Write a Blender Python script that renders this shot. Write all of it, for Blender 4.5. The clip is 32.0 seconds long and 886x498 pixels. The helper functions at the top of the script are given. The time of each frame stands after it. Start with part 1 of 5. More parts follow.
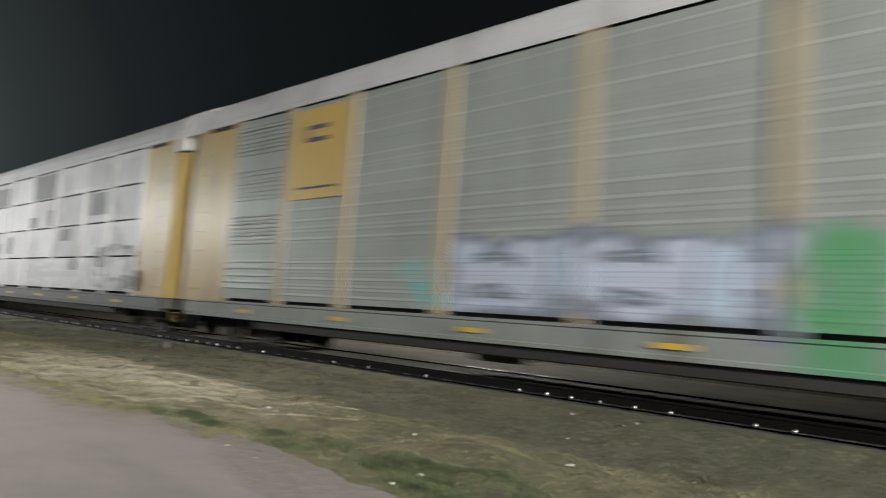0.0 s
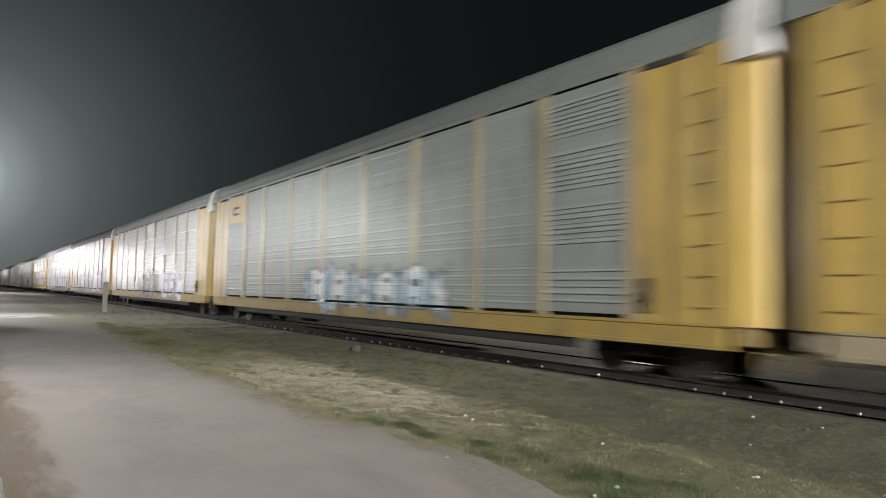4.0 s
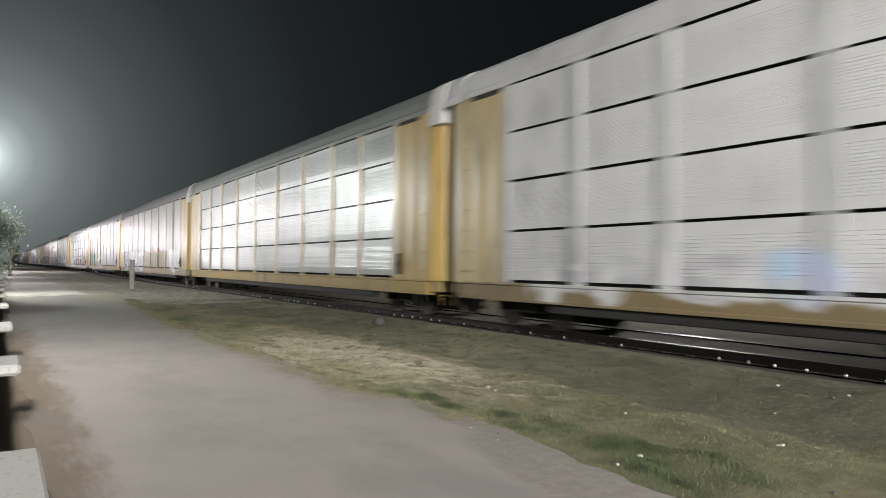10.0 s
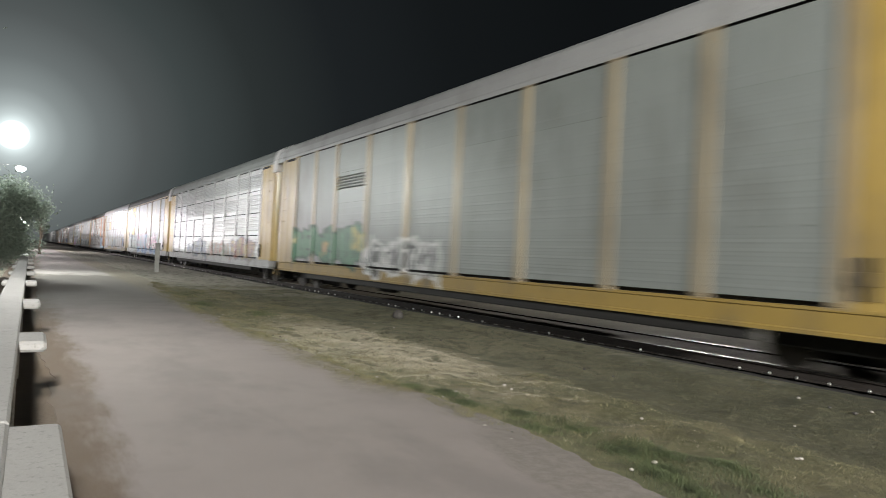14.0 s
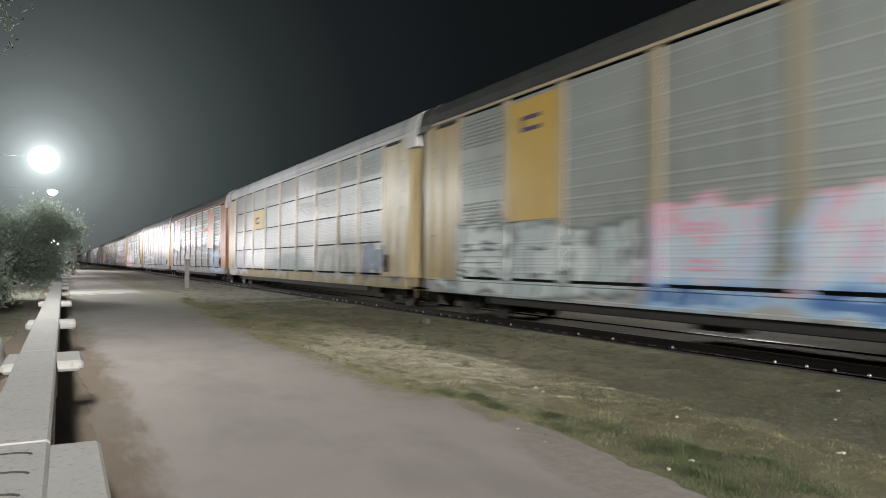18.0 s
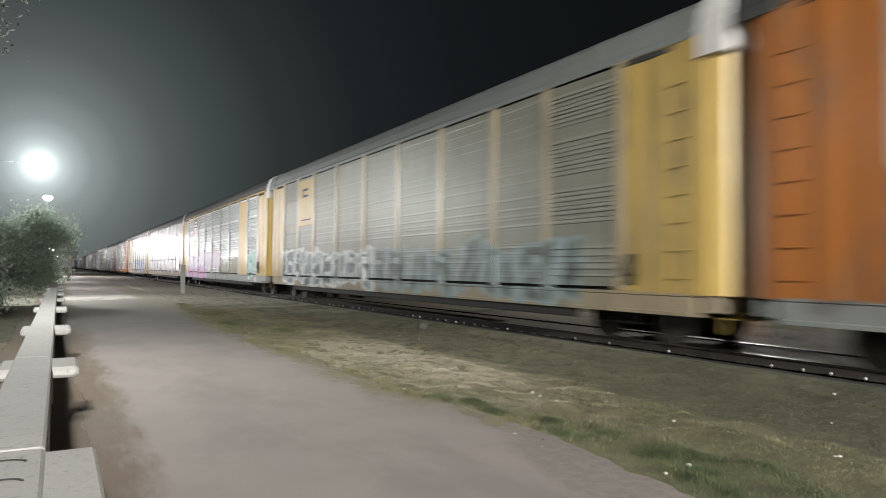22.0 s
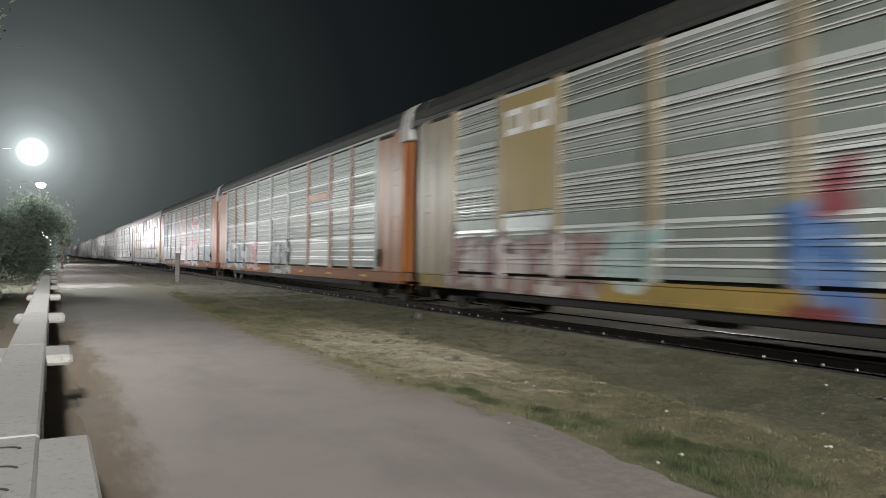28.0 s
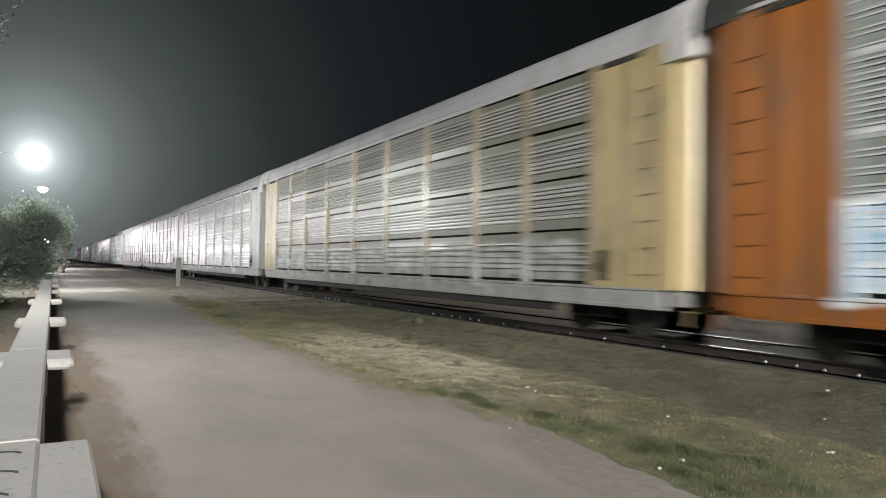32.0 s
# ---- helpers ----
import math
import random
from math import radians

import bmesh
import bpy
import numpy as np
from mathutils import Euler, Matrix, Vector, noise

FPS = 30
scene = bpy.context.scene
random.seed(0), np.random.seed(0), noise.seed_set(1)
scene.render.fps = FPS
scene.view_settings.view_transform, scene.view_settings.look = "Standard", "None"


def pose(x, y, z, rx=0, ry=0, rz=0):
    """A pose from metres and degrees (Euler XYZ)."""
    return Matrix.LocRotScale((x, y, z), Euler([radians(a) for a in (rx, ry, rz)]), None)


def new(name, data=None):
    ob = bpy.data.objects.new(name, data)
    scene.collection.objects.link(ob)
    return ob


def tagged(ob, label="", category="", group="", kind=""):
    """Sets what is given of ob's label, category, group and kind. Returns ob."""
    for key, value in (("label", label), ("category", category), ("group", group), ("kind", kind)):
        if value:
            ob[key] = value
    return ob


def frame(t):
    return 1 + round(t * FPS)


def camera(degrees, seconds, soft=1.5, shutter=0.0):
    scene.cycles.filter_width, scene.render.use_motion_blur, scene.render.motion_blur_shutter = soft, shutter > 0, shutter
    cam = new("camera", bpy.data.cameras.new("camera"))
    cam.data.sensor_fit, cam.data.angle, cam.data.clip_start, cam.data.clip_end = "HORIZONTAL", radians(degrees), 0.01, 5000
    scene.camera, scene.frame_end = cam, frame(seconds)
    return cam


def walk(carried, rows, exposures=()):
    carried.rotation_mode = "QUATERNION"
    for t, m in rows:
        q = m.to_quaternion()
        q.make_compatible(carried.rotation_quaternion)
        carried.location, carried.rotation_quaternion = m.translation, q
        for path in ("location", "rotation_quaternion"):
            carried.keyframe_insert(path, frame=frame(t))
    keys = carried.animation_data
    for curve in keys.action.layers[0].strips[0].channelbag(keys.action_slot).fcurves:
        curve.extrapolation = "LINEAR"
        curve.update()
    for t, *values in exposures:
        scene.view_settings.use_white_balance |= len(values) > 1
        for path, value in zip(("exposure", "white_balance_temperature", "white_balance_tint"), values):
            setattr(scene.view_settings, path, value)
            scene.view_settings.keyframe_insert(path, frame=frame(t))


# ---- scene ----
# The track runs along +y, the train comes towards the eye along -y, z = 0 is the footpath.
EYE = (0.0, 0.0, 1.57)
# seconds, yaw, pitch, roll of the hand-held camera
TURNS = [
    (0, -48.05, 5.80, -3.94), (0.5, -43.09, 5.04, -2.89), (1, -38.84, 4.39, -2.01), (1.5, -37.93, 3.86, -1.37),
    (2, -37.35, 3.64, -1.36), (2.5, -36.51, 3.62, -1.43), (3, -35.59, 3.63, -1.42), (3.5, -35.31, 3.67, -1.43),
    (5.5, -33.83, 3.71, -0.67), (6, -33.67, 3.77, -0.51), (6.5, -33.24, 3.83, -0.50), (7, -33.00, 3.64, -0.53),
    (7.5, -33.02, 3.08, -0.50), (8, -33.06, 2.97, -0.50), (8.5, -33.11, 2.91, -0.52), (9, -33.15, 2.25, -0.51),
    (9.5, -33.18, 1.55, -0.49), (10, -33.22, 1.36, -0.50), (10.5, -33.28, 1.38, -0.51), (11, -33.35, 1.43, -0.89),
    (11.5, -33.48, 1.48, -1.49), (12, -33.54, 1.53, -1.76), (12.5, -33.62, 1.42, -2.07), (13, -33.00, 0.99, -2.83),
    (13.5, -32.04, 0.96, -3.02), (14, -31.43, 0.97, -2.92), (14.5, -30.60, 1.00, -2.30), (15, -29.59, 1.02, -1.69),
    (15.5, -29.26, 1.05, -1.33), (17.5, -29.24, 1.26, -0.76), (18, -29.26, 1.33, -0.60), (18.5, -29.28, 1.38, -0.53),
    (19, -29.33, 1.42, -0.38), (19.5, -29.38, 1.48, -0.33), (20, -29.41, 1.52, -0.34), (20.5, -29.45, 1.59, -0.44),
    (21, -29.52, 1.64, -0.47), (21.5, -29.50, 1.69, -0.47), (22, -29.56, 1.73, -0.43), (22.5, -29.56, 1.77, -0.48),
    (23, -29.63, 1.84, -0.49), (23.5, -29.66, 1.85, -0.46), (24, -29.69, 1.79, -0.55), (24.5, -29.75, 1.75, -0.65),
    (25, -29.77, 1.77, -0.74), (25.5, -29.79, 1.81, -0.79), (27.5, -29.96, 0.95, -0.77), (28, -29.98, 0.87, -0.74),
    (28.5, -29.94, 0.88, -0.74), (29, -29.91, 0.94, -0.73), (29.5, -29.93, 1.00, -0.70), (30, -29.97, 1.05, -0.73),
    (30.5, -29.93, 1.10, -0.73), (31, -29.86, 1.17, -0.76), (31.5, -29.90, 1.23, -0.82), (32, -29.89, 1.27, -0.81),
]

# the arm swings up at the start: seconds, metres off the usual place of the eye
SWING = {0: (0.82, 0.42, -0.44), 0.5: (0.48, 0.26, -0.30), 1: (0.27, 0.12, -0.17), 1.5: (0.09, 0.03, -0.05)}


def eye_at(t):
    return [a + b for a, b in zip(EYE, SWING.get(t, (0, 0, 0)))]


cam = camera(66.4, 32.0, soft=0.7, shutter=0.8)
walk(cam, [(t, pose(*eye_at(t), 90 + p, r, a)) for t, a, p, r in TURNS], [(0.0, -0.05), (2.0, 0.0), (3.0, -0.05), (6.0, -0.02), (7.0, 0.10), (8.0, 0.08), (9.0, 0.05), (12.0, 0.04), (15.0, -0.12), (19.0, -0.12), (22.0, 0.04), (23.0, -0.25), (24.0, -0.45), (25.0, -0.15), (28.0, -0.38), (29.0, -0.3), (30.0, -0.12), (31.0, -0.12), (32.0, -0.04)])

# ---- light ----
# street lamps in a row along the fence, flood light far behind, yard lamp beyond the train
LAMP_SEEN = Vector((-0.9, 36.5, 6.28))
LAMP_NEAR = Vector((-1.3, 11.5, 6.3))
ROW_ON = [Vector((-0.8, 56.0, 6.6)), Vector((-0.9, 80.0, 3.7)), Vector((-0.9, 106.0, 4.0)), Vector((-0.9, 124.0, 6.2)), Vector((-0.9, 210.0, 7.0)), Vector((-0.9, 300.0, 7.0)), Vector((-0.9, 430.0, 7.0))]
LAMP_LAST = Vector((-0.9, -10.3, 6.3))
LAMP_BACK = Vector((-1.9, -24.0, 10.8))
LAMP_YARD = Vector((27.0, 20.0, 6.2))
HALO = [  # degrees from the lamp, painted brightness of its glare and haze there
    (0.0, 3.0), (0.75, 2.2), (1.05, 1.0), (1.5, 0.70), (2.2, 0.48), (3.4, 0.30), (5.5, 0.18), (8.5, 0.104), (12.0, 0.066), (17.0, 0.033), (24.0, 0.016), (33.0, 0.0095), (45.0, 0.0062)]


def night_sky():
    """A dark sky with the lamp's glare and the lit haze of the night air painted in."""
    w = bpy.data.worlds.new("night_sky")
    scene.world = w
    w.use_nodes = True
    nt = w.node_tree
    bg = nt.nodes["Background"]
    co = nt.nodes.new("ShaderNodeTexCoord")
    dot = nt.nodes.new("ShaderNodeVectorMath")
    dot.operation = "DOT_PRODUCT"
    dot.inputs[1].default_value = (LAMP_SEEN - Vector(EYE)).normalized()
    nt.links.new(co.outputs["Generated"], dot.inputs[0])
    turn = nt.nodes.new("ShaderNodeMath")
    turn.operation = "ARCCOSINE"
    nt.links.new(dot.outputs["Value"], turn.inputs[0])
    part_of = nt.nodes.new("ShaderNodeMath")
    part_of.operation = "DIVIDE"
    part_of.inputs[1].default_value = radians(45)
    nt.links.new(turn.outputs[0], part_of.inputs[0])
    ramp = nt.nodes.new("ShaderNodeValToRGB")
    el = ramp.color_ramp.elements
    for k, (deg, v) in enumerate(HALO):
        e = el[0] if k == 0 else el[1] if k == 1 else el.new(deg / 45)
        e.position, e.color = deg / 45, (v * (0.88 if v > 0.1 else 0.82), v, v * (1.0 if v > 0.03 else 1.10), 1)
    nt.links.new(part_of.outputs[0], ramp.inputs["Fac"])
    nt.links.new(ramp.outputs["Color"], bg.inputs["Color"])
    bg.inputs["Strength"].default_value = 1.0


night_sky()


def lamp(name, place, power, colour, radius, cone=0, soft=0.2):
    """A bare lamp, or one that shines down in a wide soft cone."""
    data = bpy.data.lights.new(name, "SPOT" if cone else "POINT")
    data.energy, data.color, data.shadow_soft_size = power, colour, radius
    if cone:
        data.spot_size, data.spot_blend = radians(cone), soft
    new(name, data).location = place


BELOW = Vector((0, 0, 0.32))
lamp("street_light_seen", LAMP_SEEN - BELOW, 3700, (0.97, 1.0, 0.97), 0.22)
lamp("street_light_near", LAMP_NEAR - BELOW, 1900, (1.0, 0.985, 0.94), 0.22, 140, 0.9)
lamp("street_light_last", LAMP_LAST - BELOW, 1500, (1.0, 0.985, 0.94), 0.22)
lamp("flood_light", LAMP_BACK - BELOW, 100000, (1.0, 0.98, 0.93), 0.3)
lamp("yard_light", LAMP_YARD - BELOW, 5200, (1.0, 0.95, 0.88), 0.3)
for place in ROW_ON:
    lamp("street_light_on", place - BELOW, 2600 if place.y < 60 else 1500 if place.y < 120 else 10000 if place.y < 130 else 4000, (1.0, 0.95, 0.96), 0.22)


# ---- materials ----
def nodes(name, rough=0.7, metal=0.0):
    m = bpy.data.materials.new(name)
    m.use_nodes = True
    nt = m.node_tree
    b = nt.nodes["Principled BSDF"]
    b.inputs["Roughness"].default_value, b.inputs["Metallic"].default_value = rough, metal
    return m, nt, b


def put(nt, kind, **inputs):
    n = nt.nodes.new("ShaderNode" + kind)
    for k, v in inputs.items():
        n.inputs[k.replace("_", " ")].default_value = v
    return n


def scaled(nt, vec, scale):
    n = put(nt, "Mapping")
    n.inputs["Scale"].default_value = scale
    nt.links.new(vec, n.inputs["Vector"])
    return n.outputs["Vector"]


def noise_of(nt, vec, scale, detail=4.0, rough=0.6):
    n = put(nt, "TexNoise", Scale=scale, Detail=detail, Roughness=rough)
    nt.links.new(vec, n.inputs["Vector"])
    return n.outputs["Fac"]


def band(nt, value, lo, hi):
    n = put(nt, "MapRange")
    n.interpolation_type = "SMOOTHSTEP"
    n.inputs["From Min"].default_value, n.inputs["From Max"].default_value = lo, hi
    nt.links.new(value, n.inputs["Value"])
    return n.outputs["Result"]


def calc(nt, op, a, b=None, clamp=False):
    n = nt.nodes.new("ShaderNodeMath")
    n.operation, n.use_clamp = op, clamp
    for i, v in enumerate((a, b)):
        if v is None:
            continue
        if isinstance(v, (int, float)):
            n.inputs[i].default_value = v
        else:
            nt.links.new(v, n.inputs[i])
    return n.outputs[0]


def mixed(nt, fac, a, b, mode="MIX"):
    n = nt.nodes.new("ShaderNodeMix")
    n.data_type, n.blend_type = "RGBA", mode
    for sock, v in ((n.inputs[0], fac), (n.inputs[6], a), (n.inputs[7], b)):
        if isinstance(v, (int, float)):
            sock.default_value = v
        elif isinstance(v, tuple):
            sock.default_value = (*v[:3], 1)
        else:
            nt.links.new(v, sock)
    return n.outputs[2]


def bumped(nt, b, height, strength=0.4, distance=0.02):
    n = put(nt, "Bump", Strength=strength, Distance=distance)
    nt.links.new(height, n.inputs["Height"])
    nt.links.new(n.outputs["Normal"], b.inputs["Normal"])


def shade(c, k):
    return tuple(min(1.0, v * k) for v in c)


def plain(name, colour, rough=0.6, metal=0.0, grain=6.0, vary=0.35, bump=0.25):
    """A worn surface: blotches, fine grain and a little relief."""
    m, nt, b = nodes(name, rough, metal)
    co = put(nt, "TexCoord").outputs["Object"]
    big, fine = noise_of(nt, co, grain * 0.15, 3), noise_of(nt, co, grain * 4, 5, 0.7)
    c = mixed(nt, big, shade(colour, 1 - vary), shade(colour, 1 + vary))
    c = mixed(nt, band(nt, fine, 0.52, 0.75), c, shade(colour, 0.55))
    nt.links.new(c, b.inputs["Base Color"])
    bumped(nt, b, fine, bump, 0.01)
    return m


def spray_group():
    """Paint sprayed on a car's side: an uneven patch of swelling letter-like shapes with outlines."""
    g = bpy.data.node_groups.new("spray_paint", "ShaderNodeTree")
    for nm, kind in (("Base", "NodeSocketColor"), ("Place", "NodeSocketVector"), ("From", "NodeSocketVector"), ("To", "NodeSocketVector"),
                     ("Seed", "NodeSocketFloat"), ("Fill", "NodeSocketColor"), ("Line", "NodeSocketColor"), ("Second", "NodeSocketColor"), ("Cover", "NodeSocketFloat"), ("Letter", "NodeSocketFloat")):
        g.interface.new_socket(nm, in_out="INPUT", socket_type=kind)
    g.interface.new_socket("Color", in_out="OUTPUT", socket_type="NodeSocketColor")
    g.interface.new_socket("Paint", in_out="OUTPUT", socket_type="NodeSocketFloat")
    i, o = g.nodes.new("NodeGroupInput"), g.nodes.new("NodeGroupOutput")
    p = put(g, "SeparateXYZ")
    a, z = put(g, "SeparateXYZ"), put(g, "SeparateXYZ")
    g.links.new(i.outputs["Place"], p.inputs[0])
    g.links.new(i.outputs["From"], a.inputs[0])
    g.links.new(i.outputs["To"], z.inputs[0])
    flat = put(g, "CombineXYZ")
    g.links.new(p.outputs[1], flat.inputs[0])
    g.links.new(p.outputs[2], flat.inputs[1])
    g.links.new(calc(g, "MULTIPLY", i.outputs["Seed"], 7.31), flat.inputs[2])
    wob = noise_of(g, flat.outputs[0], 0.9, 2)
    wob2 = noise_of(g, flat.outputs[0], 2.6, 2)
    inside = calc(g, "MINIMUM", calc(g, "MINIMUM", calc(g, "SUBTRACT", p.outputs[1], a.outputs[1]), calc(g, "SUBTRACT", z.outputs[1], p.outputs[1])),
                  calc(g, "MINIMUM", calc(g, "SUBTRACT", p.outputs[2], a.outputs[2]), calc(g, "SUBTRACT", z.outputs[2], p.outputs[2])))
    inside = calc(g, "ADD", inside, calc(g, "MULTIPLY", calc(g, "SUBTRACT", wob, 0.55), 1.5))
    # letters: two stems and up to three bars in every cell, bent and swollen by the noise
    wide = calc(g, "DIVIDE", calc(g, "ADD", calc(g, "ADD", p.outputs[1], calc(g, "MULTIPLY", p.outputs[2], 0.12)), calc(g, "MULTIPLY", wob, 0.7)), i.outputs["Letter"])
    cell, along = calc(g, "FLOOR", wide), calc(g, "FRACT", wide)
    chance = put(g, "TexWhiteNoise")
    chance.noise_dimensions = "2D"
    spot = put(g, "CombineXYZ")
    g.links.new(cell, spot.inputs[0])
    g.links.new(i.outputs["Seed"], spot.inputs[1])
    g.links.new(spot.outputs[0], chance.inputs["Vector"])
    odds = put(g, "SeparateXYZ")
    g.links.new(chance.outputs["Color"], odds.inputs[0])
    tall = calc(g, "SUBTRACT", z.outputs[2], a.outputs[2])
    up = calc(g, "DIVIDE", calc(g, "ADD", calc(g, "SUBTRACT", p.outputs[2], a.outputs[2]), calc(g, "MULTIPLY", calc(g, "SUBTRACT", wob, 0.5), 0.5)), tall)
    fat = calc(g, "ADD", 0.105, calc(g, "MULTIPLY", calc(g, "SUBTRACT", wob2, 0.5), 0.12))

    def stem(at):
        return calc(g, "MULTIPLY", calc(g, "SUBTRACT", fat, calc(g, "ABSOLUTE", calc(g, "SUBTRACT", along, at))), i.outputs["Letter"])

    def bar_at(level, odd):
        there = calc(g, "SUBTRACT", calc(g, "MULTIPLY", calc(g, "GREATER_THAN", odd, 0.35), 3.0), 3.0)
        bar = calc(g, "MULTIPLY", calc(g, "SUBTRACT", 0.13, calc(g, "ABSOLUTE", calc(g, "SUBTRACT", up, level))), tall)
        span = calc(g, "MULTIPLY", calc(g, "SUBTRACT", 0.36, calc(g, "ABSOLUTE", calc(g, "SUBTRACT", along, 0.48))), i.outputs["Letter"])
        return calc(g, "ADD", calc(g, "MINIMUM", bar, span), there)

    leaning = calc(g, "ADD", 0.66, calc(g, "MULTIPLY", calc(g, "SUBTRACT", odds.outputs[0], 0.5), calc(g, "MULTIPLY", up, 0.5)))
    shape = calc(g, "MAXIMUM", calc(g, "MAXIMUM", stem(0.24), stem(leaning)),
                 calc(g, "MAXIMUM", bar_at(0.86, odds.outputs[0]), calc(g, "MAXIMUM", bar_at(0.5, odds.outputs[1]), bar_at(0.13, odds.outputs[2]))))
    fill = band(g, shape, -0.01, 0.03)
    line = calc(g, "SUBTRACT", 1.0, band(g, calc(g, "ABSOLUTE", calc(g, "ADD", shape, 0.03)), 0.03, 0.055))
    mist = noise_of(g, flat.outputs[0], 1.3, 3)
    col = mixed(g, calc(g, "MULTIPLY", band(g, mist, 0.46, 0.62), 0.55), i.outputs["Fill"], i.outputs["Second"])
    col = mixed(g, fill, i.outputs["Second"], col)
    rim = calc(g, "MULTIPLY", calc(g, "SUBTRACT", 1.0, band(g, inside, 0.09, 0.26)), 0.8)
    blotch = calc(g, "MULTIPLY", band(g, noise_of(g, flat.outputs[0], 1.15, 2), 0.55, 0.66), 0.7)
    col = mixed(g, calc(g, "MAXIMUM", calc(g, "MULTIPLY", line, 0.8), calc(g, "MAXIMUM", rim, blotch)), col, i.outputs["Line"])
    cloud = band(g, calc(g, "ADD", calc(g, "ADD", shape, calc(g, "MULTIPLY", i.outputs["Letter"], 0.10)), calc(g, "MULTIPLY", mist, 0.3)), -0.08, 0.0)
    mask = calc(g, "MULTIPLY", calc(g, "MULTIPLY", band(g, inside, 0.0, 0.10), cloud), i.outputs["Cover"])
    res = mixed(g, mask, i.outputs["Base"], col)
    g.links.new(res, o.inputs["Color"])
    g.links.new(mask, o.inputs["Paint"])
    return g


SPRAY = spray_group()


def car_paint(name, colour, metal, rough, patches, streak=0.5, tint=0.16, grime=0.35, bare=0.0, coat=0.0):
    """Painted or galvanised steel of one car, with its streaks, dust and sprayed patches; bare sets the light painted
    on slats.
    """
    m, nt, b = nodes(name, rough, metal)
    b.inputs["Coat Weight"].default_value, b.inputs["Coat Roughness"].default_value = coat, 0.30
    co = put(nt, "TexCoord").outputs["Object"]
    blot = noise_of(nt, scaled(nt, co, (1, 0.5, 0.7)), 0.8, 3)
    run = noise_of(nt, scaled(nt, co, (1, 7.0, 0.45)), 1.0, 4, 0.65)
    fine = noise_of(nt, co, 22, 4, 0.7)
    rnd = put(nt, "ObjectInfo").outputs["Random"]
    c = mixed(nt, blot, shade(colour, 0.82), shade(colour, 1.12))
    c = mixed(nt, calc(nt, "MULTIPLY", band(nt, run, 0.50, 0.78), streak), c, shade(colour, 0.45))
    c = mixed(nt, calc(nt, "MULTIPLY", rnd, tint * 2), c, shade(colour, 0.6))
    c = mixed(nt, calc(nt, "MULTIPLY", band(nt, fine, 0.58, 0.72), 0.5), c, (0.20, 0.15, 0.10))
    smear = noise_of(nt, scaled(nt, co, (1, 0.9, 0.35)), 1.7, 5, 0.6)
    c = mixed(nt, calc(nt, "MULTIPLY", band(nt, smear, 0.48, 0.72), grime), c, (0.085, 0.075, 0.06))
    paint = None
    for y0, y1, z0, z1, fill, line, second, seed, letter in patches:
        s = nt.nodes.new("ShaderNodeGroup")
        s.node_tree = SPRAY
        nt.links.new(c, s.inputs["Base"])
        nt.links.new(co, s.inputs["Place"])
        s.inputs["From"].default_value, s.inputs["To"].default_value = (0, y0, z0), (0, y1, z1)
        s.inputs["Seed"].default_value, s.inputs["Cover"].default_value, s.inputs["Letter"].default_value = seed, 0.93, letter
        for k, v in (("Fill", fill), ("Line", line), ("Second", second)):
            s.inputs[k].default_value = (*v, 1)
        c = s.outputs["Color"]
        paint = s.outputs["Paint"] if paint is None else calc(nt, "MAXIMUM", paint, s.outputs["Paint"])
    nt.links.new(c, b.inputs["Base Color"])
    shine = rough_of = None
    if paint is not None:
        shine = calc(nt, "MULTIPLY", calc(nt, "SUBTRACT", 1.0, paint), metal)
        rough_of = calc(nt, "ADD", calc(nt, "MULTIPLY", paint, 0.5 - rough), rough)
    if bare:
        # slats that lean outwards are painted paler and glossier, as lamps above light them
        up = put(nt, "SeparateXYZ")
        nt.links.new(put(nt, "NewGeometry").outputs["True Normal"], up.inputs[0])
        slat_light = calc(nt, "MULTIPLY", band(nt, up.outputs[2], 0.03, 0.10), bare)
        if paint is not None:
            slat_light = calc(nt, "MULTIPLY", slat_light, calc(nt, "SUBTRACT", 1.0, paint))
        c = mixed(nt, slat_light, c, mixed(nt, blot, (0.66, 0.68, 0.69), (0.84, 0.85, 0.86)))
        shine = calc(nt, "MAXIMUM", metal if shine is None else shine, calc(nt, "MULTIPLY", slat_light, 0.45))
        rough_of = calc(nt, "SUBTRACT", rough if rough_of is None else rough_of, calc(nt, "MULTIPLY", slat_light, max(0.0, rough - 0.33)))
        nt.links.new(c, b.inputs["Base Color"])
    if shine is not None:
        nt.links.new(shine, b.inputs["Metallic"])
        nt.links.new(rough_of, b.inputs["Roughness"])
    bumped(nt, b, blot, 0.35, 0.05)
    return m


BLACK_IRON = plain("black_iron", (0.018, 0.017, 0.016), 0.75, 0.2)
DARK_INSIDE = plain("dark_inside", (0.02, 0.02, 0.02), 0.9)
WHEEL_STEEL = plain("wheel_steel", (0.05, 0.045, 0.04), 0.5, 0.6)
RAIL_STEEL = plain("polished_rail_steel", (0.20, 0.19, 0.175), 0.45, 1.0, 10, 0.3, 0.15)
RAIL_SIDE = plain("rusty_rail_side", (0.022, 0.017, 0.014), 0.85, 0.2)
TIE_WOOD = plain("old_tie_wood", (0.018, 0.016, 0.014), 0.9)
REFLECTOR = plain("yellow_reflector", (0.48, 0.32, 0.035), 0.45, 0.0, 6, 0.3, 0.05)
CONCRETE = plain("painted_concrete", (0.265, 0.26, 0.25), 0.85, 0.0, 8, 0.18, 0.4)
BELT = plain("galvanised_rail", (0.62, 0.64, 0.66), 0.38, 0.35, 4, 0.15, 0.1)
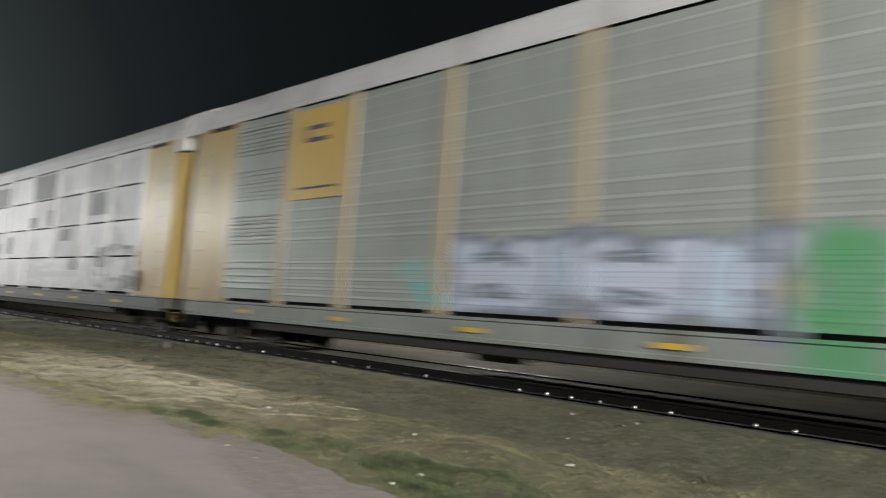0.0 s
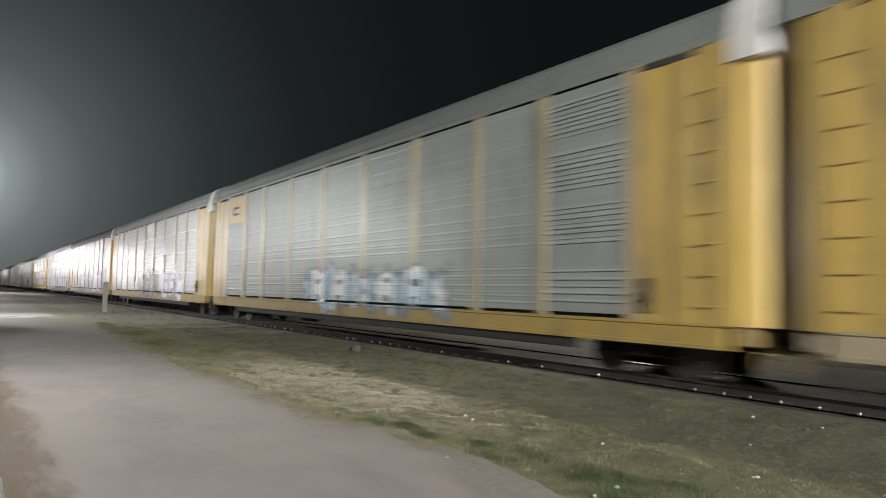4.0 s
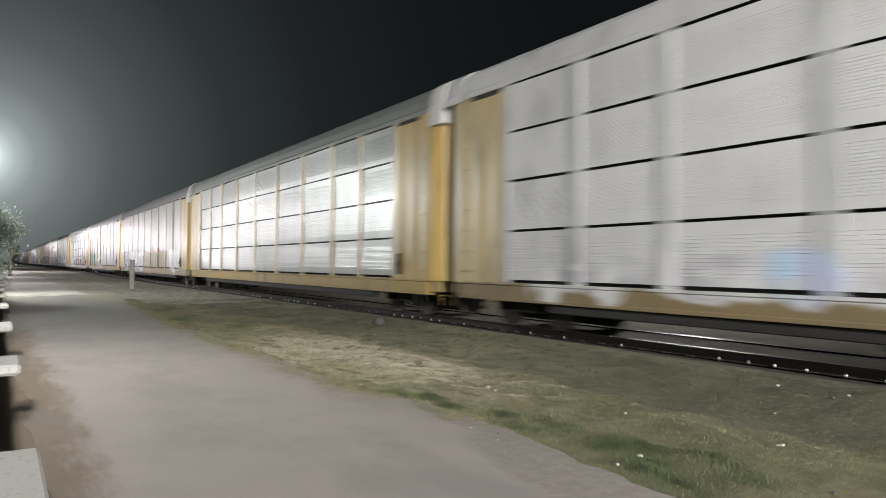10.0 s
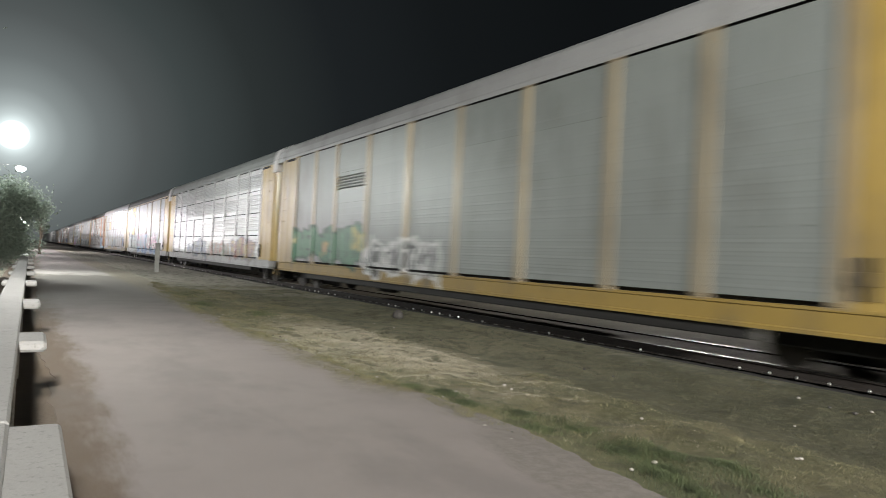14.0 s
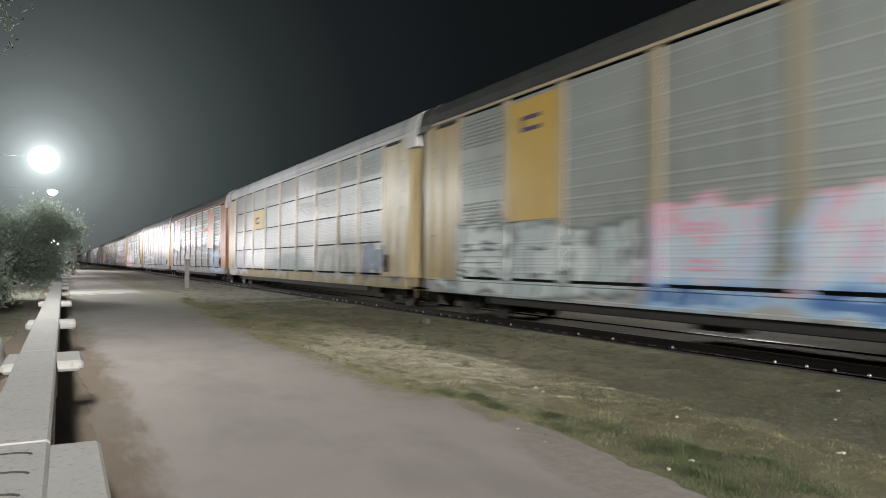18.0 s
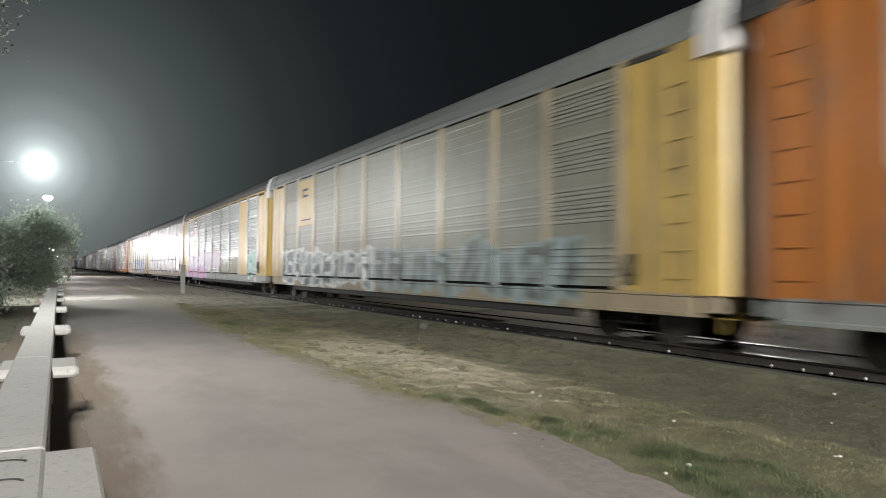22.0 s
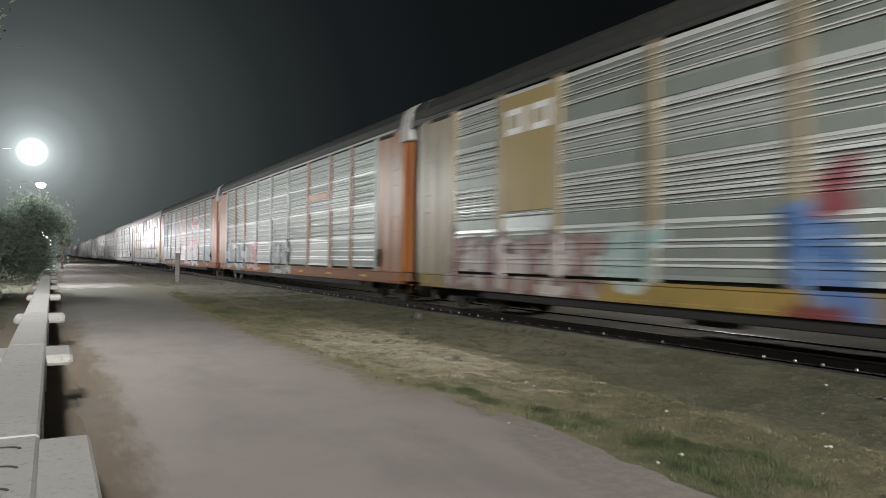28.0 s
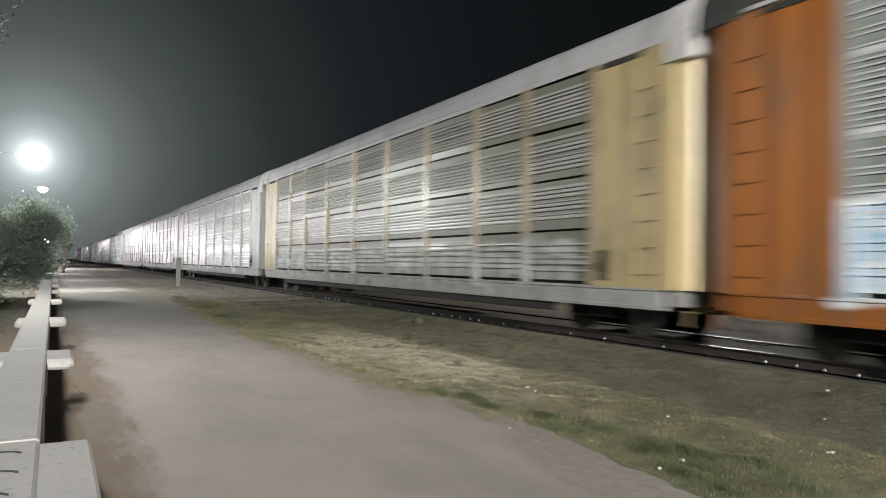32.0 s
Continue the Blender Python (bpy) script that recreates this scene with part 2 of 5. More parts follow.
GLINT = plain("glint_steel", (0.85, 0.84, 0.82), 0.32, 1.0, 10, 0.05, 0.05)
PALE_POLE = plain("grey_pole", (0.42, 0.42, 0.41), 0.6, 0.2)
PURPLE = plain("dark_lettering", (0.05, 0.03, 0.09), 0.6)
WHITE_MARK = plain("white_lettering", (0.75, 0.75, 0.75), 0.6)
FIRST_GAP = 18.3


# ---- building blocks ----
class Shape:
    """Collects boxes, strips and turned forms into one mesh."""

    def __init__(self):
        self.v, self.f = [], []

    def add(self, verts, faces):
        n = len(self.v)
        self.v += [tuple(p) for p in verts]
        self.f += [tuple(n + i for i in q) for q in faces]
        return self

    def box(self, x0, x1, y0, y1, z0, z1, c=0.0):
        """A box, with its upright and long edges cut off by c."""
        if c <= 0:
            vs = [(x, y, z) for z in (z0, z1) for y in (y0, y1) for x in (x0, x1)]
            return self.add(vs, [(0, 2, 3, 1), (4, 5, 7, 6), (0, 1, 5, 4), (2, 6, 7, 3), (0, 4, 6, 2), (1, 3, 7, 5)])
        vs, rings = [], []
        for z, k in ((z0, c), (z0 + c, 0), (z1 - c, 0), (z1, c)):
            a, b, p, q = x0 + k, x1 - k, y0 + k, y1 - k
            e = c if k == 0 else c * 0.6
            ring = [(a + e, p, z), (b - e, p, z), (b, p + e, z), (b, q - e, z), (b - e, q, z), (a + e, q, z), (a, q - e, z), (a, p + e, z)]
            rings.append(range(len(vs), len(vs) + 8))
            vs += ring
        fs = [tuple(reversed(rings[0])), tuple(rings[3])]
        for lo, hi in zip(rings, rings[1:]):
            fs += [(lo[i], lo[(i + 1) % 8], hi[(i + 1) % 8], hi[i]) for i in range(8)]
        return self.add(vs, fs)

    def sheet(self, profile, y0, y1, steps=1):
        """A strip that follows the (x, z) profile and runs from y0 to y1."""
        n = len(profile)
        vs = [(x, y0 + (y1 - y0) * k / steps, z) for k in range(steps + 1) for x, z in profile]
        fs = [(k * n + i, k * n + i + 1, (k + 1) * n + i + 1, (k + 1) * n + i) for k in range(steps) for i in range(n - 1)]
        return self.add(vs, fs)

    def solid(self, profile, y0, y1):
        """A closed (x, z) outline, drawn out from y0 to y1."""
        n = len(profile)
        vs = [(x, y, z) for y in (y0, y1) for x, z in profile]
        fs = [(i, (i + 1) % n, n + (i + 1) % n, n + i) for i in range(n)] + [tuple(reversed(range(n))), tuple(range(n, 2 * n))]
        return self.add(vs, fs)

    def upright(self, outline, z0, z1):
        """A closed (x, y) outline, drawn up from z0 to z1."""
        n = len(outline)
        vs = [(x, y, z) for z in (z0, z1) for x, y in outline]
        fs = [(i, (i + 1) % n, n + (i + 1) % n, n + i) for i in range(n)] + [tuple(reversed(range(n))), tuple(range(n, 2 * n))]
        return self.add(vs, fs)

    def turned(self, ring, centre, axis="z", n=12):
        """A form turned about an axis from (radius, along) pairs."""
        cx, cy, cz = centre
        vs = []
        for r, h in ring:
            for k in range(n):
                u, w = r * math.cos(2 * math.pi * k / n), r * math.sin(2 * math.pi * k / n)
                vs.append((cx + u, cy + w, cz + h) if axis == "z" else (cx + h, cy + u, cz + w) if axis == "x" else (cx + u, cy + h, cz + w))
        m = len(ring)
        fs = [(j * n + k, j * n + (k + 1) % n, (j + 1) * n + (k + 1) % n, (j + 1) * n + k) for j in range(m - 1) for k in range(n)]
        fs += [tuple(reversed(range(n))), tuple(range((m - 1) * n, m * n))]
        return self.add(vs, fs)

    def mesh(self, name, material=None):
        me = bpy.data.meshes.new(name)
        me.from_pydata(self.v, [], self.f)
        bm = bmesh.new()
        bm.from_mesh(me)
        bmesh.ops.recalc_face_normals(bm, faces=bm.faces)
        bm.to_mesh(me)
        bm.free()
        me.materials.append(material)
        return me


def part(name, shape, material, parent=None, label=""):
    """One mesh object, under its thing or part. A shared mesh takes its material on the object."""
    me = shape.mesh(name, material) if isinstance(shape, Shape) else shape
    ob = new(name, me)
    if isinstance(shape, bpy.types.Mesh):
        ob.material_slots[0].link = "OBJECT"
        ob.material_slots[0].material = material
    ob.parent = parent
    if label:
        ob["label"] = label
    return ob


def thing(name, place, label, category, group="", kind=""):
    ob = new(name)
    ob.location = place
    return tagged(ob, label, category, group, kind)


# ---- ground, path and track ----
RAIL_TOP = 0.15
TRACK_X = 11.2


def ground_material():
    m, nt, b = nodes("dry_grass_ground", 0.95)
    co = put(nt, "TexCoord").outputs["Object"]
    a, f, g = noise_of(nt, co, 0.6, 4), noise_of(nt, co, 9.0, 6, 0.7), noise_of(nt, co, 45.0, 4, 0.7)
    lumps = noise_of(nt, scaled(nt, co, (1, 0.8, 1)), 2.6, 5, 0.65)
    x = put(nt, "SeparateXYZ")
    nt.links.new(co, x.inputs[0])
    c = mixed(nt, band(nt, a, 0.38, 0.62), (0.148, 0.13, 0.068), (0.085, 0.086, 0.038))
    # the straw-covered patch and the greener foot of the verge
    stray = calc(nt, "MULTIPLY", calc(nt, "SUBTRACT", noise_of(nt, co, 0.7, 6, 0.65), 0.5), 9.0)
    straw = calc(nt, "MULTIPLY", band(nt, calc(nt, "ADD", x.outputs[1], stray), 5.5, 10.0), calc(nt, "SUBTRACT", 1.0, band(nt, calc(nt, "ADD", x.outputs[1], stray), 12.0, 18.0)))
    c = mixed(nt, calc(nt, "MULTIPLY", straw, 0.85), c, (0.385, 0.35, 0.258))
    beyond = band(nt, calc(nt, "ADD", x.outputs[0], calc(nt, "MULTIPLY", calc(nt, "SUBTRACT", noise_of(nt, co, 1.4, 6, 0.65), 0.5), 2.2)), 5.9, 6.9)
    c = mixed(nt, calc(nt, "MULTIPLY", beyond, 0.8), c, mixed(nt, band(nt, a, 0.4, 0.6), (0.138, 0.13, 0.074), (0.09, 0.091, 0.048)))
    # the near end by the track is darkened, its weaker light put into the colour
    dim_verge = calc(nt, "MULTIPLY", beyond, calc(nt, "SUBTRACT", 1.0, band(nt, calc(nt, "ADD", x.outputs[1], stray), 4.0, 11.0)))
    c = mixed(nt, calc(nt, "MULTIPLY", dim_verge, 0.8), c, (0.052, 0.054, 0.028))
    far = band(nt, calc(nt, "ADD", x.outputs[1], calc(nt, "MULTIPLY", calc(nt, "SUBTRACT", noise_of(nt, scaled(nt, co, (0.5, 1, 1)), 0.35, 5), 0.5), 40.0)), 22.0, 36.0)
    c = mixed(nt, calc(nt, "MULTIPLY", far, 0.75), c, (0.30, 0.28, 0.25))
    c = mixed(nt, calc(nt, "MULTIPLY", band(nt, f, 0.45, 0.7), 0.6), c, (0.20, 0.178, 0.105))
    fringe = calc(nt, "MULTIPLY", calc(nt, "SUBTRACT", 1.0, band(nt, x.outputs[0], 4.3, 5.3)), band(nt, noise_of(nt, co, 0.9, 4), 0.42, 0.58))
    c = mixed(nt, calc(nt, "MULTIPLY", fringe, 0.35), c, (0.10, 0.125, 0.045))
    c = mixed(nt, band(nt, g, 0.55, 0.8), c, (0.09, 0.08, 0.05))
    c = mixed(nt, calc(nt, "MULTIPLY", band(nt, lumps, 0.50, 0.62), 0.72), c, (0.078, 0.076, 0.042))
    nt.links.new(c, b.inputs["Base Color"])
    bumped(nt, b, calc(nt, "ADD", calc(nt, "MULTIPLY", lumps, 2.5), calc(nt, "ADD", f, g)), 0.9, 0.07)
    return m


def path_material():
    m, nt, b = nodes("worn_path", 0.9)
    co = put(nt, "TexCoord").outputs["Object"]
    a, f, g = noise_of(nt, co, 0.5, 4), noise_of(nt, co, 1.1, 6), noise_of(nt, co, 80.0, 4, 0.7)
    c = mixed(nt, a, (0.178, 0.157, 0.148), (0.238, 0.213, 0.198))
    x = put(nt, "SeparateXYZ")
    nt.links.new(co, x.inputs[0])
    edge = calc(nt, "ADD", x.outputs[0], calc(nt, "ADD", calc(nt, "MULTIPLY", calc(nt, "SUBTRACT", noise_of(nt, scaled(nt, co, (1, 0.35, 1)), 1.2, 5), 0.5), 0.9), calc(nt, "MULTIPLY", calc(nt, "SUBTRACT", noise_of(nt, scaled(nt, co, (1, 0.2, 1)), 6.0, 6, 0.7), 0.5), 0.6)))
    c = mixed(nt, calc(nt, "SUBTRACT", 1.0, band(nt, edge, 0.40, 0.80)), c, (0.105, 0.077, 0.052))
    stain = noise_of(nt, scaled(nt, co, (1, 0.45, 1)), 0.8, 6, 0.6)
    c = mixed(nt, calc(nt, "MULTIPLY", band(nt, stain, 0.46, 0.66), 0.42), c, (0.115, 0.105, 0.098))
    # trodden grass has crept over the path further on, and pale gravel crosses it beyond
    creep = calc(nt, "ADD", x.outputs[1], calc(nt, "MULTIPLY", calc(nt, "SUBTRACT", noise_of(nt, co, 0.5, 5, 0.65), 0.5), 14.0))
    c = mixed(nt, calc(nt, "MULTIPLY", calc(nt, "MULTIPLY", band(nt, creep, 15.0, 23.0), calc(nt, "SUBTRACT", 1.0, band(nt, creep, 35.0, 38.0))), 0.75), c, (0.105, 0.102, 0.08))
    c = mixed(nt, calc(nt, "MULTIPLY", calc(nt, "MULTIPLY", band(nt, creep, 35.5, 38.0), calc(nt, "SUBTRACT", 1.0, band(nt, creep, 40.0, 43.0))), 0.9), c, (0.36, 0.34, 0.31))
    crumb = noise_of(nt, co, 9.0, 6, 0.75)
    c = mixed(nt, calc(nt, "MULTIPLY", band(nt, calc(nt, "SUBTRACT", edge, calc(nt, "MULTIPLY", x.outputs[1], 0.27)), 2.05, 2.35), 0.75), c, mixed(nt, band(nt, crumb, 0.4, 0.62), (0.125, 0.113, 0.098), (0.178, 0.16, 0.142)))
    fray = calc(nt, "ADD", x.outputs[0], calc(nt, "MULTIPLY", calc(nt, "SUBTRACT", noise_of(nt, co, 2.2, 7, 0.7), 0.5), 1.5))
    c = mixed(nt, calc(nt, "MULTIPLY", calc(nt, "MULTIPLY", band(nt, fray, 3.2, 3.75), band(nt, x.outputs[1], 6.0, 8.5)), 0.85), c, mixed(nt, band(nt, crumb, 0.42, 0.6), (0.10, 0.09, 0.058), (0.21, 0.185, 0.125)))
    c = mixed(nt, calc(nt, "MULTIPLY", band(nt, f, 0.5, 0.75), 0.32), c, (0.15, 0.13, 0.12))
    c = mixed(nt, calc(nt, "MULTIPLY", band(nt, g, 0.5, 0.75), 0.6), c, (0.16, 0.14, 0.13))
    nt.links.new(c, b.inputs["Base Color"])
    bumped(nt, b, calc(nt, "ADD", f, g), 0.35, 0.015)
    return m


GROUND = ground_material()
PATH = path_material()
SOIL = plain("brown_soil", (0.098, 0.072, 0.048), 0.95, 0, 5, 0.3, 0.6)
BALLAST = plain("dark_ballast", (0.02, 0.018, 0.016), 0.95, 0, 7, 0.4, 0.9)
GRAVEL = plain("pale_gravel", (0.20, 0.178, 0.14), 0.95, 0, 7, 0.35, 0.9)


def height(x, y):
    """The lie of the land: a flat path, a rough verge with a shallow step, the track bed."""
    z = -0.025
    if x > 3.8:
        k = min(1.0, (x - 3.8) / 1.0)
        z += k * (0.07 * noise.noise((x * 0.8, y * 0.5, 0.3)) + 0.065 * noise.noise((x * 1.9, y * 1.5, 5.0)) + 0.04 * noise.noise((x * 3.4, y * 2.6, 1)))
        z -= 0.05 * max(0, min(1, (x - 6.1) / 0.5)) * (1 if x < 9.65 else 0.3)
    if x < 0.6:
        z += 0.03 * noise.noise((x * 1.5, y * 0.8, 2.0))
    if 10.12 < x < 14.0:
        z = -0.085 + 0.02 * noise.noise((x * 3, y * 3, 4))
    elif 9.6 < x < 10.12:
        z = -0.035 + 0.015 * noise.noise((x * 3, y * 3, 4))
    return z


def build_ground():
    xs = [-1500, -300, -60, -20, -8, -4, -2, -1, -0.4, 0, 0.3, 0.6] + [0.9 + 0.75 * i for i in range(4)] + [3.7 + 0.17 * i for i in range(34)] + [9.5, 9.65, 9.8, 9.95, 10.08, 10.2, 11, 12, 13, 14, 16, 25, 60, 300, 1500]
    ys = [-800, -200, -50, -20, -8, -3] + [-1 + 0.25 * i for i in range(72)] + [17.5 + 0.8 * i for i in range(40)] + [52 + 6 * i for i in range(14)] + [145, 180, 260, 500, 1200, 3000]
    vs = [(x, y, height(x, y)) for y in ys for x in xs]
    n = len(xs)
    fs = [(j * n + i, j * n + i + 1, (j + 1) * n + i + 1, (j + 1) * n + i) for j in range(len(ys) - 1) for i in range(n - 1)]
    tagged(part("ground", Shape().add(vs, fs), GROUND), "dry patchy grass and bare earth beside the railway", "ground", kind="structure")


def ragged_strip(name, x0, x1, y0, y1, z, material, label, rough, seed, drop=0.06):
    """A strip of ground with uneven edges."""
    vs, fs = [], []
    ys, y = [], y0
    while y < y1:
        ys.append(y)
        y += 0.09 if 1 < y < 22 else 0.25 if y < 30 else 2.0
    for k, y in enumerate(ys):
        a = (x0(y) if callable(x0) else x0) + rough * (noise.noise((y * 0.5, seed, 0)) + 0.5 * noise.noise((y * 2.3, seed, 1)))
        b = (x1(y) if callable(x1) else x1) + rough * (noise.noise((y * 0.45, seed, 5)) + 0.5 * noise.noise((y * 2.1, seed, 6)) + 0.4 * noise.noise((y * 6.0, seed, 7)))
        vs += [(a - 0.05, y, z - drop), (a, y, z)] + [(a + (b - a) * u, y, z + 0.004 * noise.noise((u * 6, y, seed))) for u in (0.25, 0.5, 0.75)] + [(b, y, z), (b + 0.05, y, z - drop)]
        if k:
            p, q = (k - 1) * 7, k * 7
            fs += [(p + i, p + i + 1, q + i + 1, q + i) for i in range(6)]
    tagged(part(name, Shape().add(vs, fs), material), label, name.replace("_", " "), kind="structure")


def bent(*knots):
    """An edge that runs through (y, x) knots."""
    ys, xs = zip(*knots)
    return lambda y: float(np.interp(y, ys, xs))


build_ground()
EDGE = bent((-12, 3.95), (3, 3.95), (5, 4.05), (6.8, 4.08), (8.3, 3.85), (11.5, 3.92), (14.5, 3.65), (17.6, 3.78), (22, 4.0), (28, 4.45), (36, 4.8), (150, 4.8))
ragged_strip("path", 0.25, EDGE, -12, 150, 0.0, PATH, "worn pinkish grey dirt and asphalt footpath", 0.13, 3.0)
ragged_strip("soil_strip", -0.9, 0.75, -12, 120, -0.008, SOIL, "strip of bare brown soil along the fence", 0.10, 8.0, 0.05)
ragged_strip("ballast_bed", bent((0, 10.12), (11, 10.08), (13.5, 9.72), (30, 9.6)), 13.3, -40, 1100, -0.05, BALLAST, "dark gravel bed under the railway track", 0.08, 12.0, 0.08)

ragged_strip("track_gravel", 10.60, 16.0, -40, 1100, 0.118, GRAVEL, "pale gravel between and beyond the rails", 0.03, 17.0, 0.05)


def build_track():
    prof = [(-0.07, 0), (0.07, 0), (0.07, 0.012), (0.012, 0.03), (0.012, 0.125), (0.036, 0.135), (0.036, 0.166), (-0.036, 0.166), (-0.036, 0.135), (-0.012, 0.125), (-0.012, 0.03), (-0.07, 0.012)]
    base = RAIL_TOP - 0.17
    for side in (-0.754, 0.754):
        r = thing("rail", (TRACK_X + side, 0, base), "rusty steel rail with a bright worn running surface", "rail", "rails", "structure")
        part("web", Shape().solid(prof, -60, 1100), RAIL_SIDE, r)
        part("running_surface", Shape().box(-0.032, 0.032, -60, 1100, 0.163, 0.170), RAIL_STEEL, r, "polished steel running surface")
    tie = Shape().box(-1.3, 1.3, -0.115, 0.115, -0.17, 0.0, 0.012).mesh("tie", TIE_WOOD)
    plate = Shape().box(-0.10, 0.10, -0.09, 0.09, 0.0, 0.012).mesh("tie_plate", RAIL_STEEL)
    # bright smooth balls, added beside the near rail to stand for its glints
    bead = Shape().turned([(0.008, -0.03), (0.026, -0.016), (0.032, 0.004), (0.024, 0.022), (0.008, 0.031)], (0, 0, 0), n=12).mesh("spike_head", GLINT)
    for f in bead.polygons:
        f.use_smooth = True
    track = thing("track_ties", (TRACK_X, 0, base), "dark weathered wooden railway ties in gravel", "railway ties", kind="structure")
    y = -2.0
    while y < 95:
        o = part("tie", tie, TIE_WOOD, track)
        o.location = (random.uniform(-0.03, 0.03), y, random.uniform(-0.05, -0.035))
        if y < 60:
            o = part("tie_plate", plate, RAIL_STEEL, track)
            o.location = (-0.754, y + random.uniform(-0.01, 0.01), 0.004)
            o.rotation_euler = (0, 0, random.uniform(-0.1, 0.1))
            if random.random() < 0.45:
                y += 0.54
                continue
            o = part("spike_head", bead, GLINT, track)
            o.location = (-0.754 - random.uniform(0.10, 0.16), y + random.uniform(-0.07, 0.07), 0.035)
        y += 0.54


build_track()

# ---- the train ----
LONG = 28.2     # from coupler to coupler
HALF = 13.6     # half of a body
FACE = -1.55    # the near side
ROWS_Z = (1.06, 2.20, 3.33, 4.45, 5.61)
ENDS = 2.1
BAYS = (2.3, 2.2, 2.75, 2.85, 2.85, 2.85, 2.75, 2.2, 2.25)
POSTS = [-HALF + ENDS]
for w in BAYS:
    POSTS.append(POSTS[-1] + w)
scale_bays = (2 * HALF - 2 * ENDS) / sum(BAYS)
POSTS = [-HALF + ENDS + (p + HALF - ENDS) * scale_bays for p in POSTS]


def slats(n, z0, z1, x, deep, turn, recess=0.03):
    """Profile of a punched sheet: smooth bands below and above, between them slats that lean out over dark slits."""
    a, c = z0 + (0.16 + 0.04 * math.sin(turn)) * (z1 - z0), z1 - (0.13 + 0.05 * math.cos(1.3 * turn)) * (z1 - z0)
    out, h = [(x, z0), (x, a)], (c - a) / n
    for i in range(n):
        z, d = a + i * h, deep * (1 + 0.45 * math.sin(i * 2.4 + turn))
        g = h * (0.15 + 0.07 * math.sin(i * 1.7 + 2 * turn))
        out += [(x + recess, z + 0.001), (x + recess, z + g), (x - d, z + g + 0.002), (x - d, z + g + h * 0.10), (x - d * 0.35, z + g + h * 0.34), (x, z + h * 0.96)]
    return out + [(x, c), (x, z1)]


def louvers(n, z0, z1, x, deep, turn, gap=0.27, recess=0.055, smooth=0.0, lean=0.75):
    """Profile of a punched sheet: a smooth band, then a stack of leaning slats with dark gaps between, and a smooth band."""
    a, c = z0 + 0.085 + smooth * (z1 - z0) + 0.03 * math.sin(turn), z1 - 0.095 + 0.03 * math.cos(turn * 1.7)
    out, h = [(x - deep * 0.3, z0), (x, a - 0.02)], (c - a) / n
    for i in range(n):
        z = a + i * h
        if math.sin(i * 2.1 + turn * 2.3) > 0.80:
            out += [(x - deep * 0.15, z), (x, z + h * 0.98)]
            continue
        g = h * gap * (1 + 0.3 * math.sin(i * 1.7 + turn))
        d = deep * (1 + 0.75 * math.sin(i * 2.4 + turn))
        if deep < 0.015:
            out += [(x, z), (x - d, z + h * 0.3), (x - d * 0.9, z + h * 0.42), (x, z + h * 0.99)]
            continue
        out += [(x + recess, z), (x + recess, z + g), (x - d, z + g + 0.002), (x - d * 0.55, z + g + h * 0.20), (x - d * 0.12, z + g + h * 0.42), (x - d * 0.05, z + h * lean)]
    return out + [(x - deep * 0.5, c + 0.004), (x, z1)]


# ribs in a row of panels, depth of a rib, gap below, gap above, depth of the grooves
STYLES = {"slit": (13, 0.0036, 0.025, 0.030, 0.005), "slat": (8, 0.014, 0.025, 0.030, 0.03), "joint": (15, 0.0022, 0.025, 0.030, 0.003), "rib": (11, 0.0155, 0.0, 0.0, 0.018), "louver": (10, 0.021, 0.0, 0.0, 0.026), "plain": (12, 0.0026, 0.0, 0.0, 0.006), "sheet": (12, 0.0012, 0.0, 0.0, 0.005), "belt": (10, 0.004, 0.0, 0.0, 0.005)}
SHEET_X = {"slit": FACE + 0.005, "slat": FACE + 0.005, "joint": FACE + 0.005, "rib": FACE + 0.02, "louver": FACE + 0.02, "plain": FACE + 0.006, "sheet": FACE + 0.006, "belt": FACE + 0.006}


def panel_meshes(style):
    made = []
    for i in range(len(BAYS)):
        y0, y1 = POSTS[i] + 0.10, POSTS[i + 1] - 0.10
        for r in range(4):
            n, deep, below, above, groove = STYLES[style]
            lo, hi = 0.045 if r == 0 else below, 0.098 if r == 3 else above
            z0, z1 = ROWS_Z[r] + lo, ROWS_Z[r + 1] - hi
            slatted = style in ("slit", "slat", "joint")
            if style == "plain" and i in (0, len(BAYS) - 1):
                n, deep, groove = 8, 0.010, 0.016
                slatted = True
            form = slats(n - 3 * (r == 0), z0, z1, SHEET_X[style], deep * (0.45 if (3 * i + r) % 7 == 5 else 1), 0.9 * i + 1.7 * r, groove) if slatted else louvers(n, z0, z1, SHEET_X[style], deep, 1.3 * r + 0.4 * len(style), 0.11 if style == "rib" else 0.15, groove, 0.18 if style == "louver" and r else 0.0, 0.99)
            if r == 0 and deep > 0.015:
                form = louvers(8, z0, z1, SHEET_X[style], 0.016, 0.7, 0.12, 0.02, 0.0, 0.99)
            made.append(Shape().sheet(form, y0, y1).mesh("panel"))
    return made


PANELS = {s: panel_meshes(s) for s in STYLES}
OPEN_VENT = Shape().sheet([(SHEET_X["plain"], ROWS_Z[2])] + [(SHEET_X["plain"] + a, ROWS_Z[2] + 0.50 + 0.105 * i + b) for i in range(5) for a, b in ((0.0, 0.0), (0.06, 0.004), (0.06, 0.05), (-0.012, 0.052), (-0.004, 0.075))] + [(SHEET_X["plain"], ROWS_Z[3])], POSTS[6] + 0.10, POSTS[7] - 0.10).mesh("panel")
